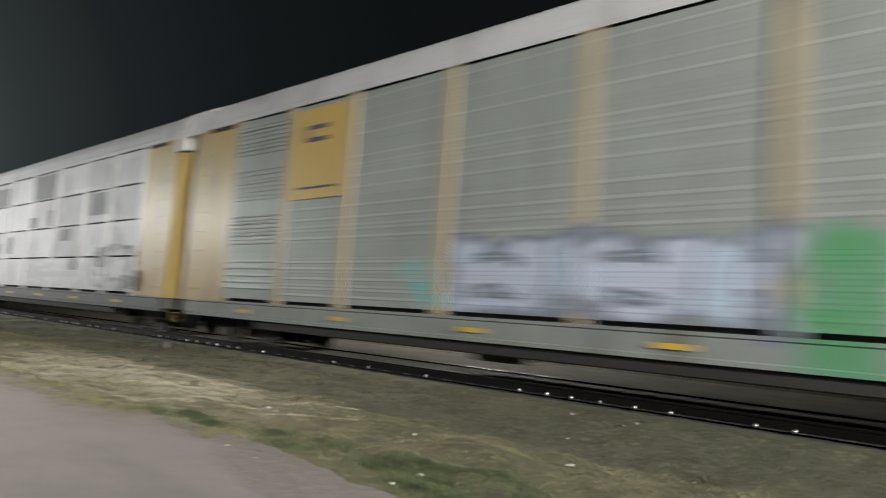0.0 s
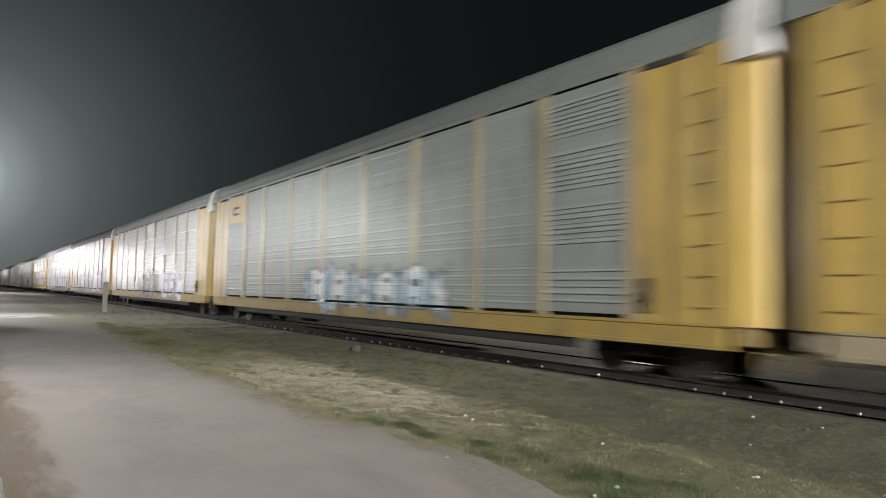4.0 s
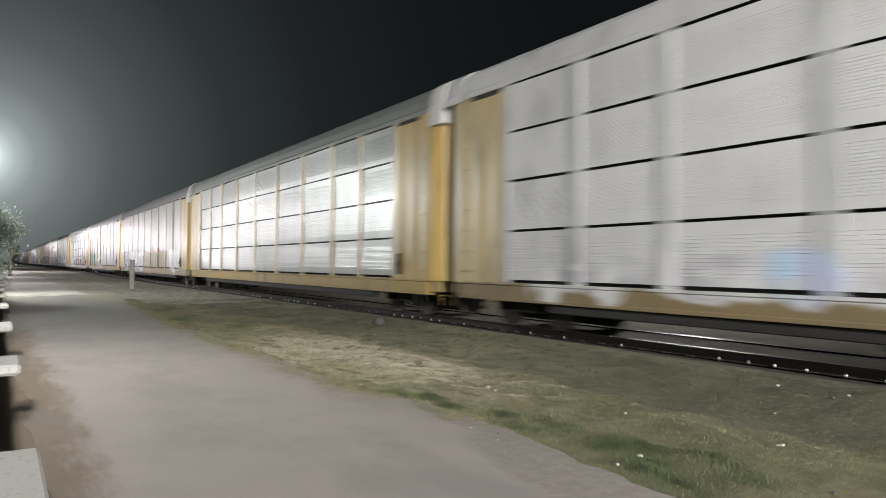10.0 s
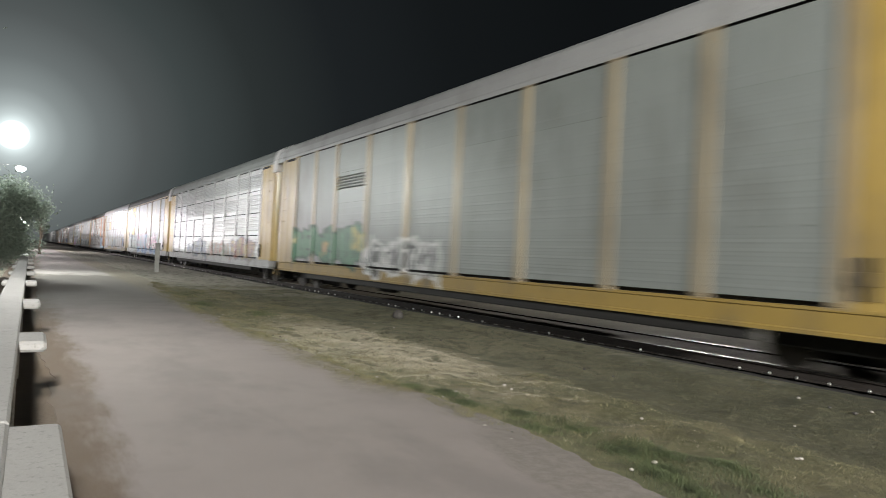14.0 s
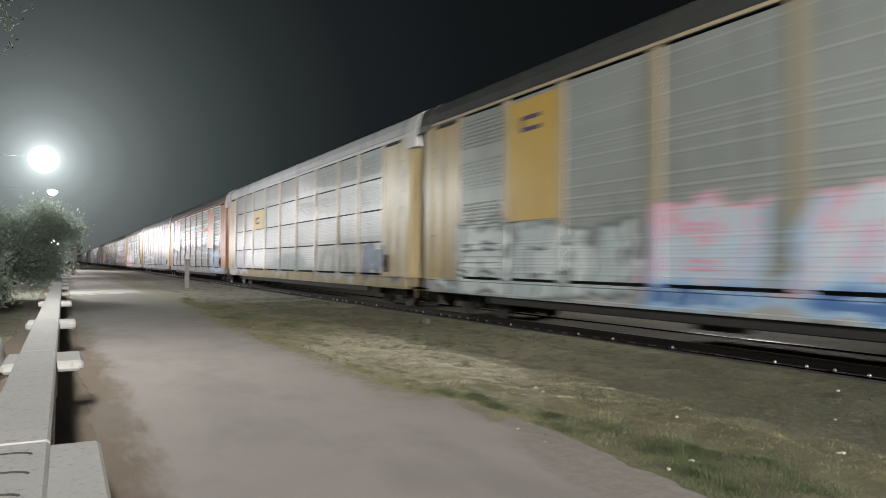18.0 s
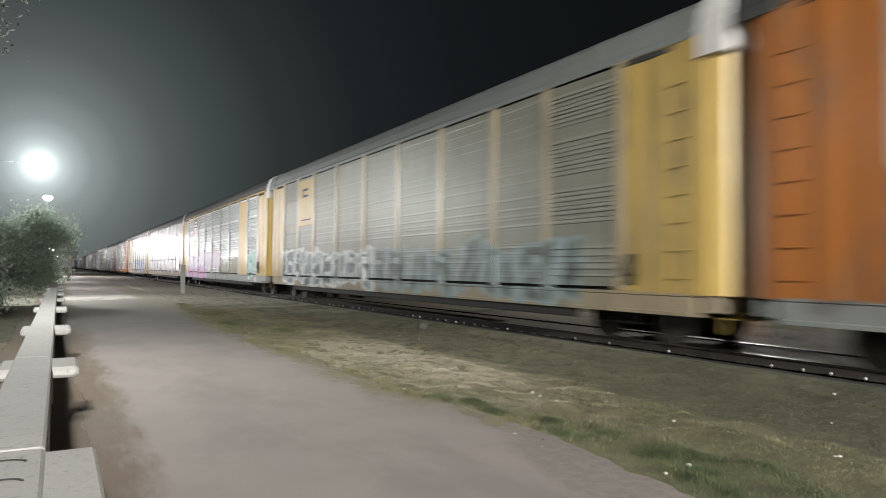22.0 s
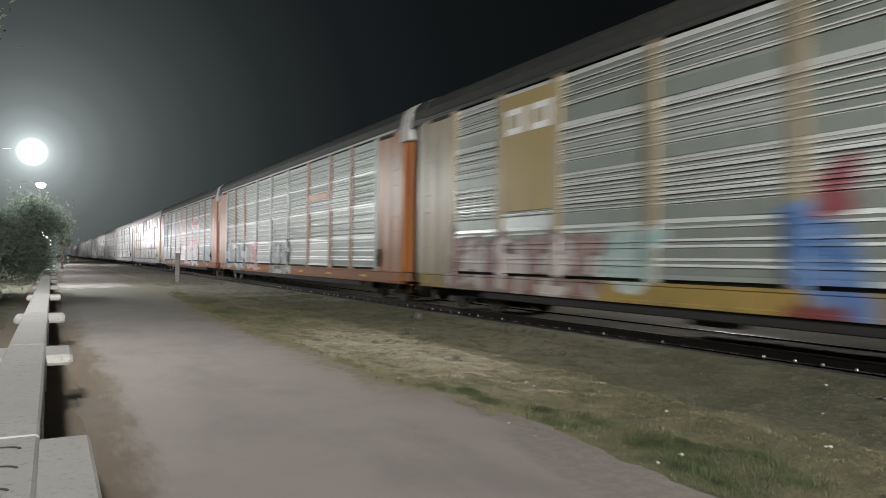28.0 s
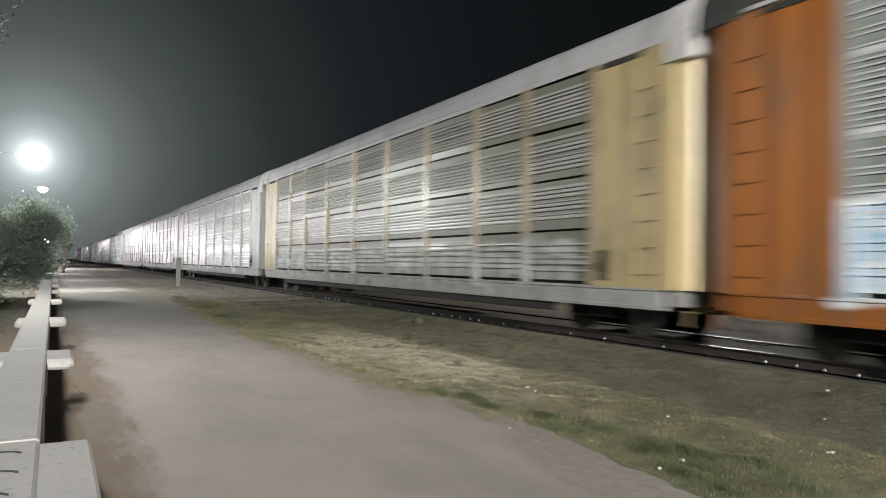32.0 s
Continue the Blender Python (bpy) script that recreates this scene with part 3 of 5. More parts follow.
POST_MESH = [Shape().solid([(FACE + 0.09, 1.0), (FACE + 0.09, 5.61), (FACE - 0.02, 5.61), (FACE - 0.035, 5.55), (FACE - 0.035, 1.06), (FACE - 0.02, 1.0)], p - w, p + w).mesh("post")
             for p, w in ((p, 0.115 if 0 < k < len(POSTS) - 1 else 0.10) for k, p in enumerate(POSTS))]
RAILS_MESH = [Shape().box(FACE - 0.004, FACE + 0.09, POSTS[0], POSTS[-1], z - 0.035, z + 0.035, 0.01).mesh("belt_rail") for z in ROWS_Z[1:4]]


def end_panel(sign):
    a, b = sign * (HALF - ENDS - 0.02), sign * HALF
    y0, y1 = min(a, b), max(a, b)
    out = [(FACE + 0.12, y1), (FACE + 0.12, y0)]
    wide = (y1 - y0) / 3
    for k in range(3):
        for j in range(11):
            rise = max(0.0, math.sin(math.pi * (j / 10 - 0.12) / 0.76)) if 0.12 < j / 10 < 0.88 else 0.0
            out.append((FACE - 0.026 * rise ** 0.7, y0 + wide * (k + j / 10.0001)))
    s = Shape().upright(out, 1.0, 5.6)
    return s.mesh("end_panel")


END_PANEL = {s: end_panel(s) for s in (-1, 1)}
RUNG = Shape().box(FACE - 0.065, FACE - 0.05, -0.15, 0.15, -0.011, 0.011).box(FACE - 0.055, FACE, -0.15, -0.135, -0.009, 0.009).box(FACE - 0.055, FACE, 0.135, 0.15, -0.009, 0.009).mesh("rung")
SILL = Shape().solid([(FACE + 0.25, 0.62), (FACE + 0.25, 1.03), (FACE - 0.02, 1.03), (FACE - 0.02, 0.98), (FACE, 0.96), (FACE, 0.70), (FACE - 0.02, 0.68), (FACE - 0.02, 0.62)], -HALF + 0.25, HALF - 0.25).mesh("side_sill")
REFLECT = Shape().box(FACE - 0.032, FACE - 0.018, -0.24, 0.24, 0.77, 0.85).mesh("reflector")
ROOF_PROFILE = [(FACE - 0.03, 5.55), (FACE - 0.03, 5.65), (FACE - 0.005, 5.70), (FACE + 0.03, 5.92), (FACE + 0.12, 6.14), (FACE + 0.34, 6.30), (FACE + 0.80, 6.40), (0, 6.45)]
ROOF_PROFILE += [(-x, z) for x, z in reversed(ROOF_PROFILE[:-1])]


def roof_mesh():
    """One sheet with a raised seam at every joint."""
    ys, y = [(-HALF + 0.1, 0)], -HALF + 1.6
    while y < HALF - 1.2:
        ys += [(y - 0.06, 0), (y - 0.04, 1), (y + 0.04, 1), (y + 0.06, 0)]
        y += 1.3
    ys.append((HALF - 0.3, 0))
    n = len(ROOF_PROFILE)
    vs = [(x * (1 + 0.002 * up), y, z + (0.005 * up if z > 5.66 else 0)) for y, up in ys for x, z in ROOF_PROFILE]
    fs = [(k * n + i, k * n + i + 1, (k + 1) * n + i + 1, (k + 1) * n + i) for k in range(len(ys) - 1) for i in range(n - 1)]
    return Shape().add(vs, fs).mesh("roof")


def roof_end(sign):
    """The closed end of the roof; at the leading end it hangs down over the corner."""
    drop = 0.40 if sign < 0 else 0.05
    prof = [(x * 1.014, z + 0.025 if z > 5.6 else z - drop) for x, z in ROOF_PROFILE]
    a, b = sign * (HALF - (0.16 if sign < 0 else 0.35)), sign * (HALF + (0.44 if sign < 0 else 0.42))
    return Shape().solid(prof, min(a, b), max(a, b)).mesh("roof_end_cap")


ROOF = roof_mesh()
ROOF_END = {s: roof_end(s) for s in (-1, 1)}
SHELL = Shape().box(FACE + 0.12, 1.44, -HALF + 0.05, HALF - 0.05, 0.9, 5.62).mesh("inner_shell")
FAR_SIDE = Shape().sheet([(1.5 + 0.03 * (i % 4 > 1), 1.0 + 4.6 * i / 144) for i in range(145)], -HALF, HALF).mesh("far_side_wall")
UNDER = Shape().box(FACE + 0.05, FACE + 0.2, -10.1, 10.1, 0.42, 0.74, 0.02).box(-0.55, 0.55, -HALF - 0.1, HALF + 0.1, 0.55, 0.9, 0.03).box(-1.35, 1.35, -5.2, 5.2, 0.42, 0.75, 0.03).mesh("underframe")
DOOR = {}
for s in (-1, 1):
    for leaf in (-1, 1):
        x0, x1 = (-1.5, -0.02) if leaf < 0 else (0.02, 1.5)
        y0 = s * HALF
        out = [(x1, y0), (x0, y0)]
        for k in range(15):
            u = 1.0 - k / 14 * 0.987
            rib = 0.018 if k % 2 and k > 3 else 0.0
            out.append((leaf * 1.5 * u, y0 + s * (0.40 * (1 - u ** 7) ** 0.45 - rib)))
        if leaf > 0:
            out = [(x0, y0), (x1, y0)] + out[2:]
        d = Shape().upright(out, 1.0, 5.58)
        DOOR[s, leaf] = d.mesh("end_door")
COUPLER = {s: Shape().box(-0.14, 0.14, min(s * HALF, s * (HALF + 0.52)), max(s * HALF, s * (HALF + 0.52)), 0.66, 0.92, 0.03).mesh("coupler") for s in (-1, 1)}
END_SILL = {s: Shape().box(-1.5, 1.5, min(s * (HALF - 0.1), s * (HALF + 0.10)), max(s * (HALF - 0.1), s * (HALF + 0.10)), 0.70, 0.99, 0.015).mesh("end_sill") for s in (-1, 1)}
LEVER = {s: Shape().box(-1.42, -0.15, s * (HALF + 0.20) - 0.012, s * (HALF + 0.20) + 0.012, 0.60, 0.624).box(-1.42, -1.396, s * (HALF + 0.20) - 0.012, s * (HALF + 0.20) + 0.012, 0.36, 0.62).box(-0.9, -0.87, min(s * HALF, s * (HALF + 0.21)), max(s * HALF, s * (HALF + 0.21)), 0.60, 0.72).mesh("uncoupling_lever") for s in (-1, 1)}


def hose(s):
    """A rubber hose that hangs in a bow beside the coupler."""
    h = Shape()
    for k in range(7):
        a, b = k / 7, (k + 1) / 7
        (y0, z0), (y1, z1) = ((s * (HALF + 0.05 + 0.42 * u), 0.62 - 0.34 * math.sin(math.pi * min(1, 0.15 + 0.8 * u))) for u in (a, b))
        h.add([(-0.42 + dx, y, z + dz) for y, z in ((y0, z0), (y1, z1)) for dx, dz in ((-0.02, -0.02), (0.02, -0.02), (0.02, 0.02), (-0.02, 0.02))], [(0, 1, 5, 4), (1, 2, 6, 5), (2, 3, 7, 6), (3, 0, 4, 7), (0, 3, 2, 1), (4, 5, 6, 7)])
    return h.mesh("air_hose")


HOSE = {s: hose(s) for s in (-1, 1)}
WHEEL = Shape().turned([(0.10, -0.09), (0.28, -0.05), (0.36, -0.07), (0.42, -0.06), (0.43, 0.04), (0.455, 0.05), (0.455, 0.075), (0.30, 0.075), (0.10, 0.09)], (0, 0, 0), "x", 20).mesh("wheel")
FRAME_SIDE = Shape().solid([(-0.12, 0.36), (0.12, 0.36), (0.12, 0.62), (-0.12, 0.62)], -0.45, 0.45).box(-0.10, 0.10, -1.15, 1.15, 0.55, 0.72, 0.03).box(-0.13, 0.13, -1.05, -0.75, 0.36, 0.64, 0.03).box(-0.13, 0.13, 0.75, 1.05, 0.36, 0.64, 0.03)
for k in range(3):
    FRAME_SIDE.turned([(0.06, 0), (0.06, 0.22)], (-0.02, -0.2 + 0.2 * k, 0.36), n=8)
FRAME_SIDE = FRAME_SIDE.mesh("side_frame")
# second box: an added plate that blocks the lit gravel behind the wheels
BOLSTER = Shape().box(-0.95, 0.95, -0.2, 0.2, 0.42, 0.62, 0.03).box(-0.08, 0.08, -1.4, 1.4, 0.12, 0.58, 0.02).mesh("bolster")
AXLE = Shape().turned([(0.08, -0.8), (0.08, 0.8)], (0, 0, 0), "x", 8).mesh("axle")
BAR = Shape().box(FACE - 0.034, FACE - 0.022, -0.5, 0.5, -0.5, 0.5).mesh("lettering_bar")
EAVE = Shape().box(FACE - 0.05, FACE + 0.01, -HALF + 0.5, HALF - 0.5, 5.565, 5.64, 0.01).mesh("eave_strip")
RECESS = Shape().box(FACE - 0.06, FACE - 0.03, -0.12, 0.12, 1.15, 1.75, 0.01).box(FACE - 0.10, FACE - 0.05, -0.09, 0.09, 1.35, 1.55, 0.01).mesh("hand_brake")
STIRRUP = Shape().box(FACE - 0.03, FACE - 0.005, -0.25, -0.22, 0.25, 0.70).box(FACE - 0.03, FACE - 0.005, 0.22, 0.25, 0.25, 0.70).box(FACE - 0.03, FACE - 0.005, -0.25, 0.25, 0.22, 0.26).mesh("step_stirrup")
SLOT = Shape().box(FACE - 0.042, FACE - 0.01, -0.55, 0.55, 5.43, 5.53).mesh("vent_slot")
BRAKE_BOX = Shape().box(FACE + 0.3, FACE + 0.6, -0.5, 0.5, 0.3, 0.66, 0.03).mesh("brake_box")

# colours
BUFF, YELLOW, AMBER, ORANGE, SALMON = (0.365, 0.30, 0.20), (0.41, 0.28, 0.072), (0.44, 0.285, 0.04), (0.345, 0.108, 0.012), (0.32, 0.20, 0.15)
DARK, BUFFY = (0.10, 0.108, 0.105), (0.47, 0.37, 0.19)
PALE, GREY, OLIVE, ZINC, WHITE = (0.42, 0.425, 0.425), (0.255, 0.277, 0.267), (0.195, 0.194, 0.158), (0.36, 0.377, 0.37), (0.56, 0.56, 0.58)
INK, CREAM, LILAC, SKY, BLUE, TEAL, GREEN, PINK, SUN = (0.02, 0.02, 0.025), (0.70, 0.70, 0.70), (0.42, 0.40, 0.62), (0.30, 0.45, 0.60), (0.045, 0.12, 0.30), (0.07, 0.30, 0.30), (0.04, 0.24, 0.09), (0.62, 0.30, 0.46), (0.60, 0.42, 0.08)

# from the first car to pass to the last: panel style, panels, posts, ends, sill, roof, eave strip, boards, faded orange posts, sprayed patches
# a patch: from, to along the car, from, to in height, fill, line, second colour, letter width
CARS = []


def next_car(*spec):
    """Couples one more car to the end of the train."""
    CARS.append(spec)


next_car("plain", GREY, BUFF, YELLOW, GREY, WHITE, None, [("bars", YELLOW, 8.1, 3.36)], (), [(-1.7, 4.2, 0.95, 2.5, (0.36, 0.385, 0.49), (0.08, 0.085, 0.11), (0.33, 0.4, 0.5), 2.4), (4.0, 5.4, 1.0, 2.0, TEAL, GREY, TEAL, 1.2), (-2.6, -1.3, 0.5, 2.4, (0.05, 0.2, 0.085), (0.1, 0.2, 0.14), (0.06, 0.19, 0.09), 1.9)], "grey panelled autorack car with buff posts and lilac sprayed lettering")
next_car("joint", (0.57, 0.575, 0.59), (0.56, 0.56, 0.55), YELLOW, DARK, WHITE, None, [("stripes", BUFF, 8.1, 3.36)], (), [(3.0, 12.0, 1.8, 3.2, WHITE, (0.16, 0.16, 0.165), PALE, 2.4), (-13.0, -8.0, 1.0, 2.6, PALE, (0.12, 0.12, 0.12), WHITE, 1.6), (-7.5, -2.0, 1.1, 2.1, PALE, WHITE, (0.42, 0.43, 0.44), 2.2)], "dirty white autorack car with black strokes and dark panel joints")
next_car("plain", OLIVE, BUFF, YELLOW, BUFF, GREY, None, [], (), [(-1.4, 4.2, 0.6, 2.5, (0.5, 0.5, 0.53), (0.27, 0.28, 0.30), (0.42, 0.43, 0.48), 1.6), (4.2, 7.2, 0.8, 1.9, GREY, CREAM, PALE, 1.3), (-6, -2, 1.0, 2.4, DARK, OLIVE, OLIVE, 1.9)], "olive grey autorack car with buff posts and white lettering")
next_car("plain", GREY, BUFF, YELLOW, YELLOW, GREY, None, [("bars", YELLOW, 10.4, 4.30)], (), [(-6, 3, 0.8, 2.2, CREAM, INK, SKY, 1.5)], "grey autorack car with yellow ends and pale sprayed lettering")
next_car("belt", GREY, BUFF, YELLOW, YELLOW, GREY, None, [], (), [(-3.1, 3.3, 0.6, 2.5, ZINC, INK, DARK, 1.3), (-8.8, -3.6, 0.6, 2.4, (0.62, 0.60, 0.66), (0.14, 0.13, 0.19), (0.42, 0.42, 0.47), 1.7)], "galvanised ribbed autorack car with buff posts and dark and white lettering")
next_car("plain", OLIVE, BUFF, YELLOW, YELLOW, DARK, None, [("bars", BUFF, 8.1, 3.36)], (), [(-9.2, -3.7, 0.7, 2.5, (0.52, 0.50, 0.54), (0.46, 0.38, 0.44), (0.48, 0.47, 0.50), 2.6), (-13, -9.9, 0.7, 2.6, SKY, BLUE, SKY, 1.6), (1.0, 4.1, 1.0, 2.4, CREAM, OLIVE, SKY, 1.3), (-3.4, 0.8, 0.7, 2.3, (0.2, 0.26, 0.29), GREY, (0.22, 0.27, 0.29), 2.2), (5.4, 12.5, 0.7, 2.6, (0.34, 0.35, 0.15), PINK, (0.25, 0.33, 0.2), 1.6)], "olive grey autorack car with pink, white and green lettering")
next_car("joint", WHITE, PALE, BUFFY, (0.24, 0.18, 0.095), WHITE, None, [], (), [(1, 11, 0.7, 1.7, (0.33, 0.32, 0.36), PALE, WHITE, 1.5), (4, 5.6, 0.9, 2.1, SKY, PALE, LILAC, 1.5)], "clean white autorack car with dark panel joints and buff sill")
next_car("slit", ZINC, BUFF, YELLOW, YELLOW, GREY, None, [], (), [], "plain galvanised autorack car with yellow sill and dark panel joints")
next_car("sheet", (0.345, 0.345, 0.32), (0.38, 0.365, 0.32), YELLOW, BUFF, GREY, None, [("bars", BUFF, 8.1, 3.36)], (), [(-11.6, -8.2, 0.8, 2.4, WHITE, PALE, CREAM, 1.4), (8.9, 12.3, 0.8, 2.7, INK, CREAM, DARK, 0.9), (1.4, 7.5, 0.6, 2.5, CREAM, (0.2, 0.2, 0.24), PALE, 1.6), (-7.5, 1.2, 0.4, 2.5, (0.30, 0.20, 0.08), (0.15, 0.07, 0.03), (0.19, 0.17, 0.075), 2.3), (-6.8, -0.8, 0.8, 2.3, (0.08, 0.10, 0.035), (0.24, 0.10, 0.03), (0.17, 0.15, 0.06), 2.2)], "pale grey autorack car with white block letters and orange sprayed painting")
next_car("sheet", GREY, BUFF, YELLOW, YELLOW, PALE, None, [], (), [(4.4, 13, 1.03, 2.6, (0.045, 0.17, 0.085), (0.014, 0.05, 0.028), (0.055, 0.2, 0.1), 2.3), (7.4, 8.5, 1.1, 2.1, (0.42, 0.26, 0.12), (0.04, 0.15, 0.08), SUN, 1.0), (11.0, 12.2, 1.5, 2.4, (0.42, 0.38, 0.18), (0.04, 0.15, 0.08), (0.05, 0.17, 0.09), 0.9), (4.3, 5.5, 1.5, 2.5, (0.42, 0.38, 0.1), (0.05, 0.17, 0.09), SUN, 1.4), (-0.7, 4.4, 0.7, 2.1, INK, CREAM, GREY, 1.1)], "grey autorack car with yellow sill and a long green sprayed painting")
next_car("slat", ZINC, PALE, YELLOW, PALE, GREY, None, [], (), [(-11, -6, 0.8, 2.1, (0.3, 0.25, 0.12), (0.09, 0.1, 0.14), (0.24, 0.09, 0.07), 1.3), (-6, 0, 0.8, 2.0, (0.24, 0.08, 0.06), (0.28, 0.27, 0.25), (0.12, 0.16, 0.12), 1.3), (0, 6.6, 0.8, 2.0, (0.11, 0.14, 0.2), (0.06, 0.06, 0.07), (0.2, 0.23, 0.22), 1.4)], "galvanised autorack car with yellow ends and blue, red and yellow lettering")
next_car("plain", GREY, BUFF, YELLOW, PALE, DARK, BUFF, [("bars", AMBER, 8.1, 2.5)], (), [(4.6, 13.2, 0.5, 2.6, (0.50, 0.54, 0.55), (0.04, 0.045, 0.045), (0.36, 0.42, 0.44), 3.1), (-2.5, 4.7, 0.9, 2.7, (0.42, 0.48, 0.54), (0.58, 0.27, 0.34), (0.33, 0.44, 0.58), 2.6), (-8.0, 4.7, 0.5, 1.3, BLUE, SKY, BLUE, 2.5), (-8.2, -2.5, 1.0, 2.5, PINK, INK, CREAM, 1.3)], "ribbed grey autorack car with amber board and blue painting")
next_car("slit", GREY, BUFF, BUFFY, (0.39, 0.31, 0.16), WHITE, None, [("bars", YELLOW, 5.85, 3.34)], (), [(-13, -9.4, 0.95, 2.3, (0.026, 0.066, 0.15), (0.018, 0.042, 0.095), (0.03, 0.076, 0.17), 2.5), (-8.7, -4.2, 0.7, 2.2, (0.36, 0.35, 0.34), GREY, OLIVE, 1.5), (7.9, 13.3, 0.6, 2.25, (0.48, 0.47, 0.51), (0.36, 0.35, 0.41), (0.44, 0.44, 0.46), 2.6), (-3, 3, 0.9, 2.0, (0.18, 0.23, 0.24), GREY, GREY, 1.6)], "grey autorack car with dark joints and a blue sprayed block")
next_car("louver", ZINC, ZINC, ORANGE, GREY, DARK, ORANGE, [("plain", ORANGE, -8.0, 2.5), ("plain", ORANGE, 8.1, 2.5), ("strip", ORANGE, -5.45, 3.84)], (3, 4, 5, 6), [(-12.6, 13, 0.55, 2.95, (0.05, 0.048, 0.045), (0.17, 0.165, 0.16), (0.085, 0.08, 0.075), 1.9), (-13, -8, 0.6, 2.3, SKY, BLUE, GREY, 1.3)], "ribbed galvanised autorack car with orange ends and grey sprayed lettering")
next_car("plain", OLIVE, BUFF, YELLOW, BUFF, GREY, None, [("bars", YELLOW, 8.1, 3.36)], (), [(0.5, 11.8, 0.6, 2.3, (0.05, 0.07, 0.075), CREAM, (0.26, 0.33, 0.36), 1.3), (-10.5, 0.5, 0.6, 2.2, (0.05, 0.06, 0.06), (0.2, 0.27, 0.28), (0.22, 0.27, 0.28), 1.5)], "olive autorack car with amber sign board and black and teal lettering")
next_car("louver", ZINC, ZINC, AMBER, ZINC, DARK, AMBER, [("plain", AMBER, -8.0, 1.0), ("shield", AMBER, 8.1, 2.3)], (), [(-11.2, -9.2, 0.7, 2.6, GREEN, CREAM, TEAL, 1.0), (-7, -1, 0.9, 2.1, (0.16, 0.145, 0.06), OLIVE, (0.2, 0.18, 0.08), 2.0), (-1.8, 7.3, 1.2, 2.6, (0.50, 0.47, 0.56), (0.50, 0.38, 0.46), (0.58, 0.56, 0.6), 2.2), (5.0, 12.4, 0.9, 2.5, CREAM, LILAC, WHITE, 2.2), (3.0, 12.4, 0.4, 1.6, PINK, LILAC, (0.36, 0.12, 0.28), 2.5)], "ribbed autorack car with yellow boards and pink sprayed clouds")
next_car("slat", (0.34, 0.34, 0.31), PALE, BUFFY, BUFFY, DARK, None, [], (), [(-8, 6, 0.9, 2.2, CREAM, OLIVE, PALE, 1.4)], "pale olive autorack car with buff ends and faint white lettering")
next_car("louver", ZINC, BUFF, BUFF, YELLOW, DARK, None, [("blocks", (0.34, 0.255, 0.10), 8.1, 2.6)], (), [(5.6, 12.0, 0.4, 2.3, (0.48, 0.44, 0.43), (0.09, 0.05, 0.05), (0.27, 0.17, 0.16), 1.7), (4.0, 5.7, 0.9, 2.1, (0.2, 0.32, 0.32), (0.5, 0.52, 0.52), (0.22, 0.34, 0.33), 1.3), (0.4, 1.9, 0.75, 2.35, BLUE, (0.12, 0.2, 0.38), (0.06, 0.14, 0.33), 2.6), (0.5, 1.4, 1.95, 2.95, (0.24, 0.04, 0.06), (0.2, 0.04, 0.05), (0.22, 0.05, 0.07), 2.6), (0.5, 1.8, 0.35, 1.05, (0.16, 0.03, 0.03), (0.12, 0.03, 0.03), (0.14, 0.03, 0.03), 2.6), (-8.2, -1.2, 0.6, 2.4, LILAC, (0.14, 0.1, 0.3), TEAL, 1.5)], "ribbed autorack car with buff posts and red, white and violet lettering")
next_car("rib", ZINC, ZINC, ORANGE, ORANGE, DARK, PALE, [("strip", ORANGE, -5.45, 3.84)], (1, 2, 3, 7, 8), [(-1.9, 1.9, 0.5, 2.4, INK, (0.5, 0.52, 0.52), (0.16, 0.18, 0.18), 1.5), (5.8, 12.2, 0.6, 2.4, (0.54, 0.57, 0.60), (0.055, 0.06, 0.07), (0.24, 0.30, 0.33), 2.2), (4.0, 6.2, 0.7, 2.5, (0.4, 0.2, 0.2), (0.45, 0.42, 0.42), (0.3, 0.1, 0.1), 1.6)], "ribbed galvanised autorack car with orange ends, posts and sill")
next_car("rib", ZINC, ZINC, ORANGE, ORANGE, DARK, PALE, [("strip", ORANGE, -5.45, 3.84)], (1, 2, 3, 4, 5), [(-12, -8.2, 0.8, 2.4, (0.2, 0.27, 0.28), (0.3, 0.33, 0.33), (0.24, 0.29, 0.3), 1.8), (-6.8, -0.6, 0.55, 2.8, (0.62, 0.62, 0.65), (0.42, 0.10, 0.10), (0.56, 0.56, 0.6), 2.8), (3.4, 9.3, 0.8, 1.9, (0.12, 0.125, 0.14), PALE, ZINC, 1.2), (10, 12.4, 0.9, 2.6, SKY, CREAM, SKY, 1.1)], "ribbed galvanised autorack car with orange ends and white and red lettering")
next_car("slat", OLIVE, BUFF, BUFFY, PALE, WHITE, None, [], (), [(-11, 12, 0.65, 2.1, PALE, OLIVE, GREY, 1.5)], "olive grey autorack car with yellow ends, dark joints and pale lettering")
# cars that stay far off: washing-out by glare is painted in as pale colours
next_car("louver", PALE, PALE, GREY, PALE, PALE, None, [], (), [(-9, 9, 0.8, 2.0, PALE, GREY, CREAM, 1.4)], "bright galvanised autorack car with pale lettering")
next_car("rib", ZINC, PALE, PALE, PALE, PALE, None, [], (), [(-5, 10, 0.8, 2.0, GREY, DARK, CREAM, 1.4)], "bright galvanised autorack car with dark lettering")
next_car("slat", PALE, PALE, GREY, PALE, WHITE, None, [], (), [], "pale autorack car with pale ends and dark joints")
next_car("rib", ZINC, PALE, PALE, PALE, GREY, None, [], (), [(-8, 3, 0.8, 2.2, CREAM, TEAL, GREY, 1.4)], "galvanised autorack car with pale ends")
next_car("slit", WHITE, PALE, GREY, PALE, WHITE, None, [], (), [], "white autorack car with pale ends and dark joints")
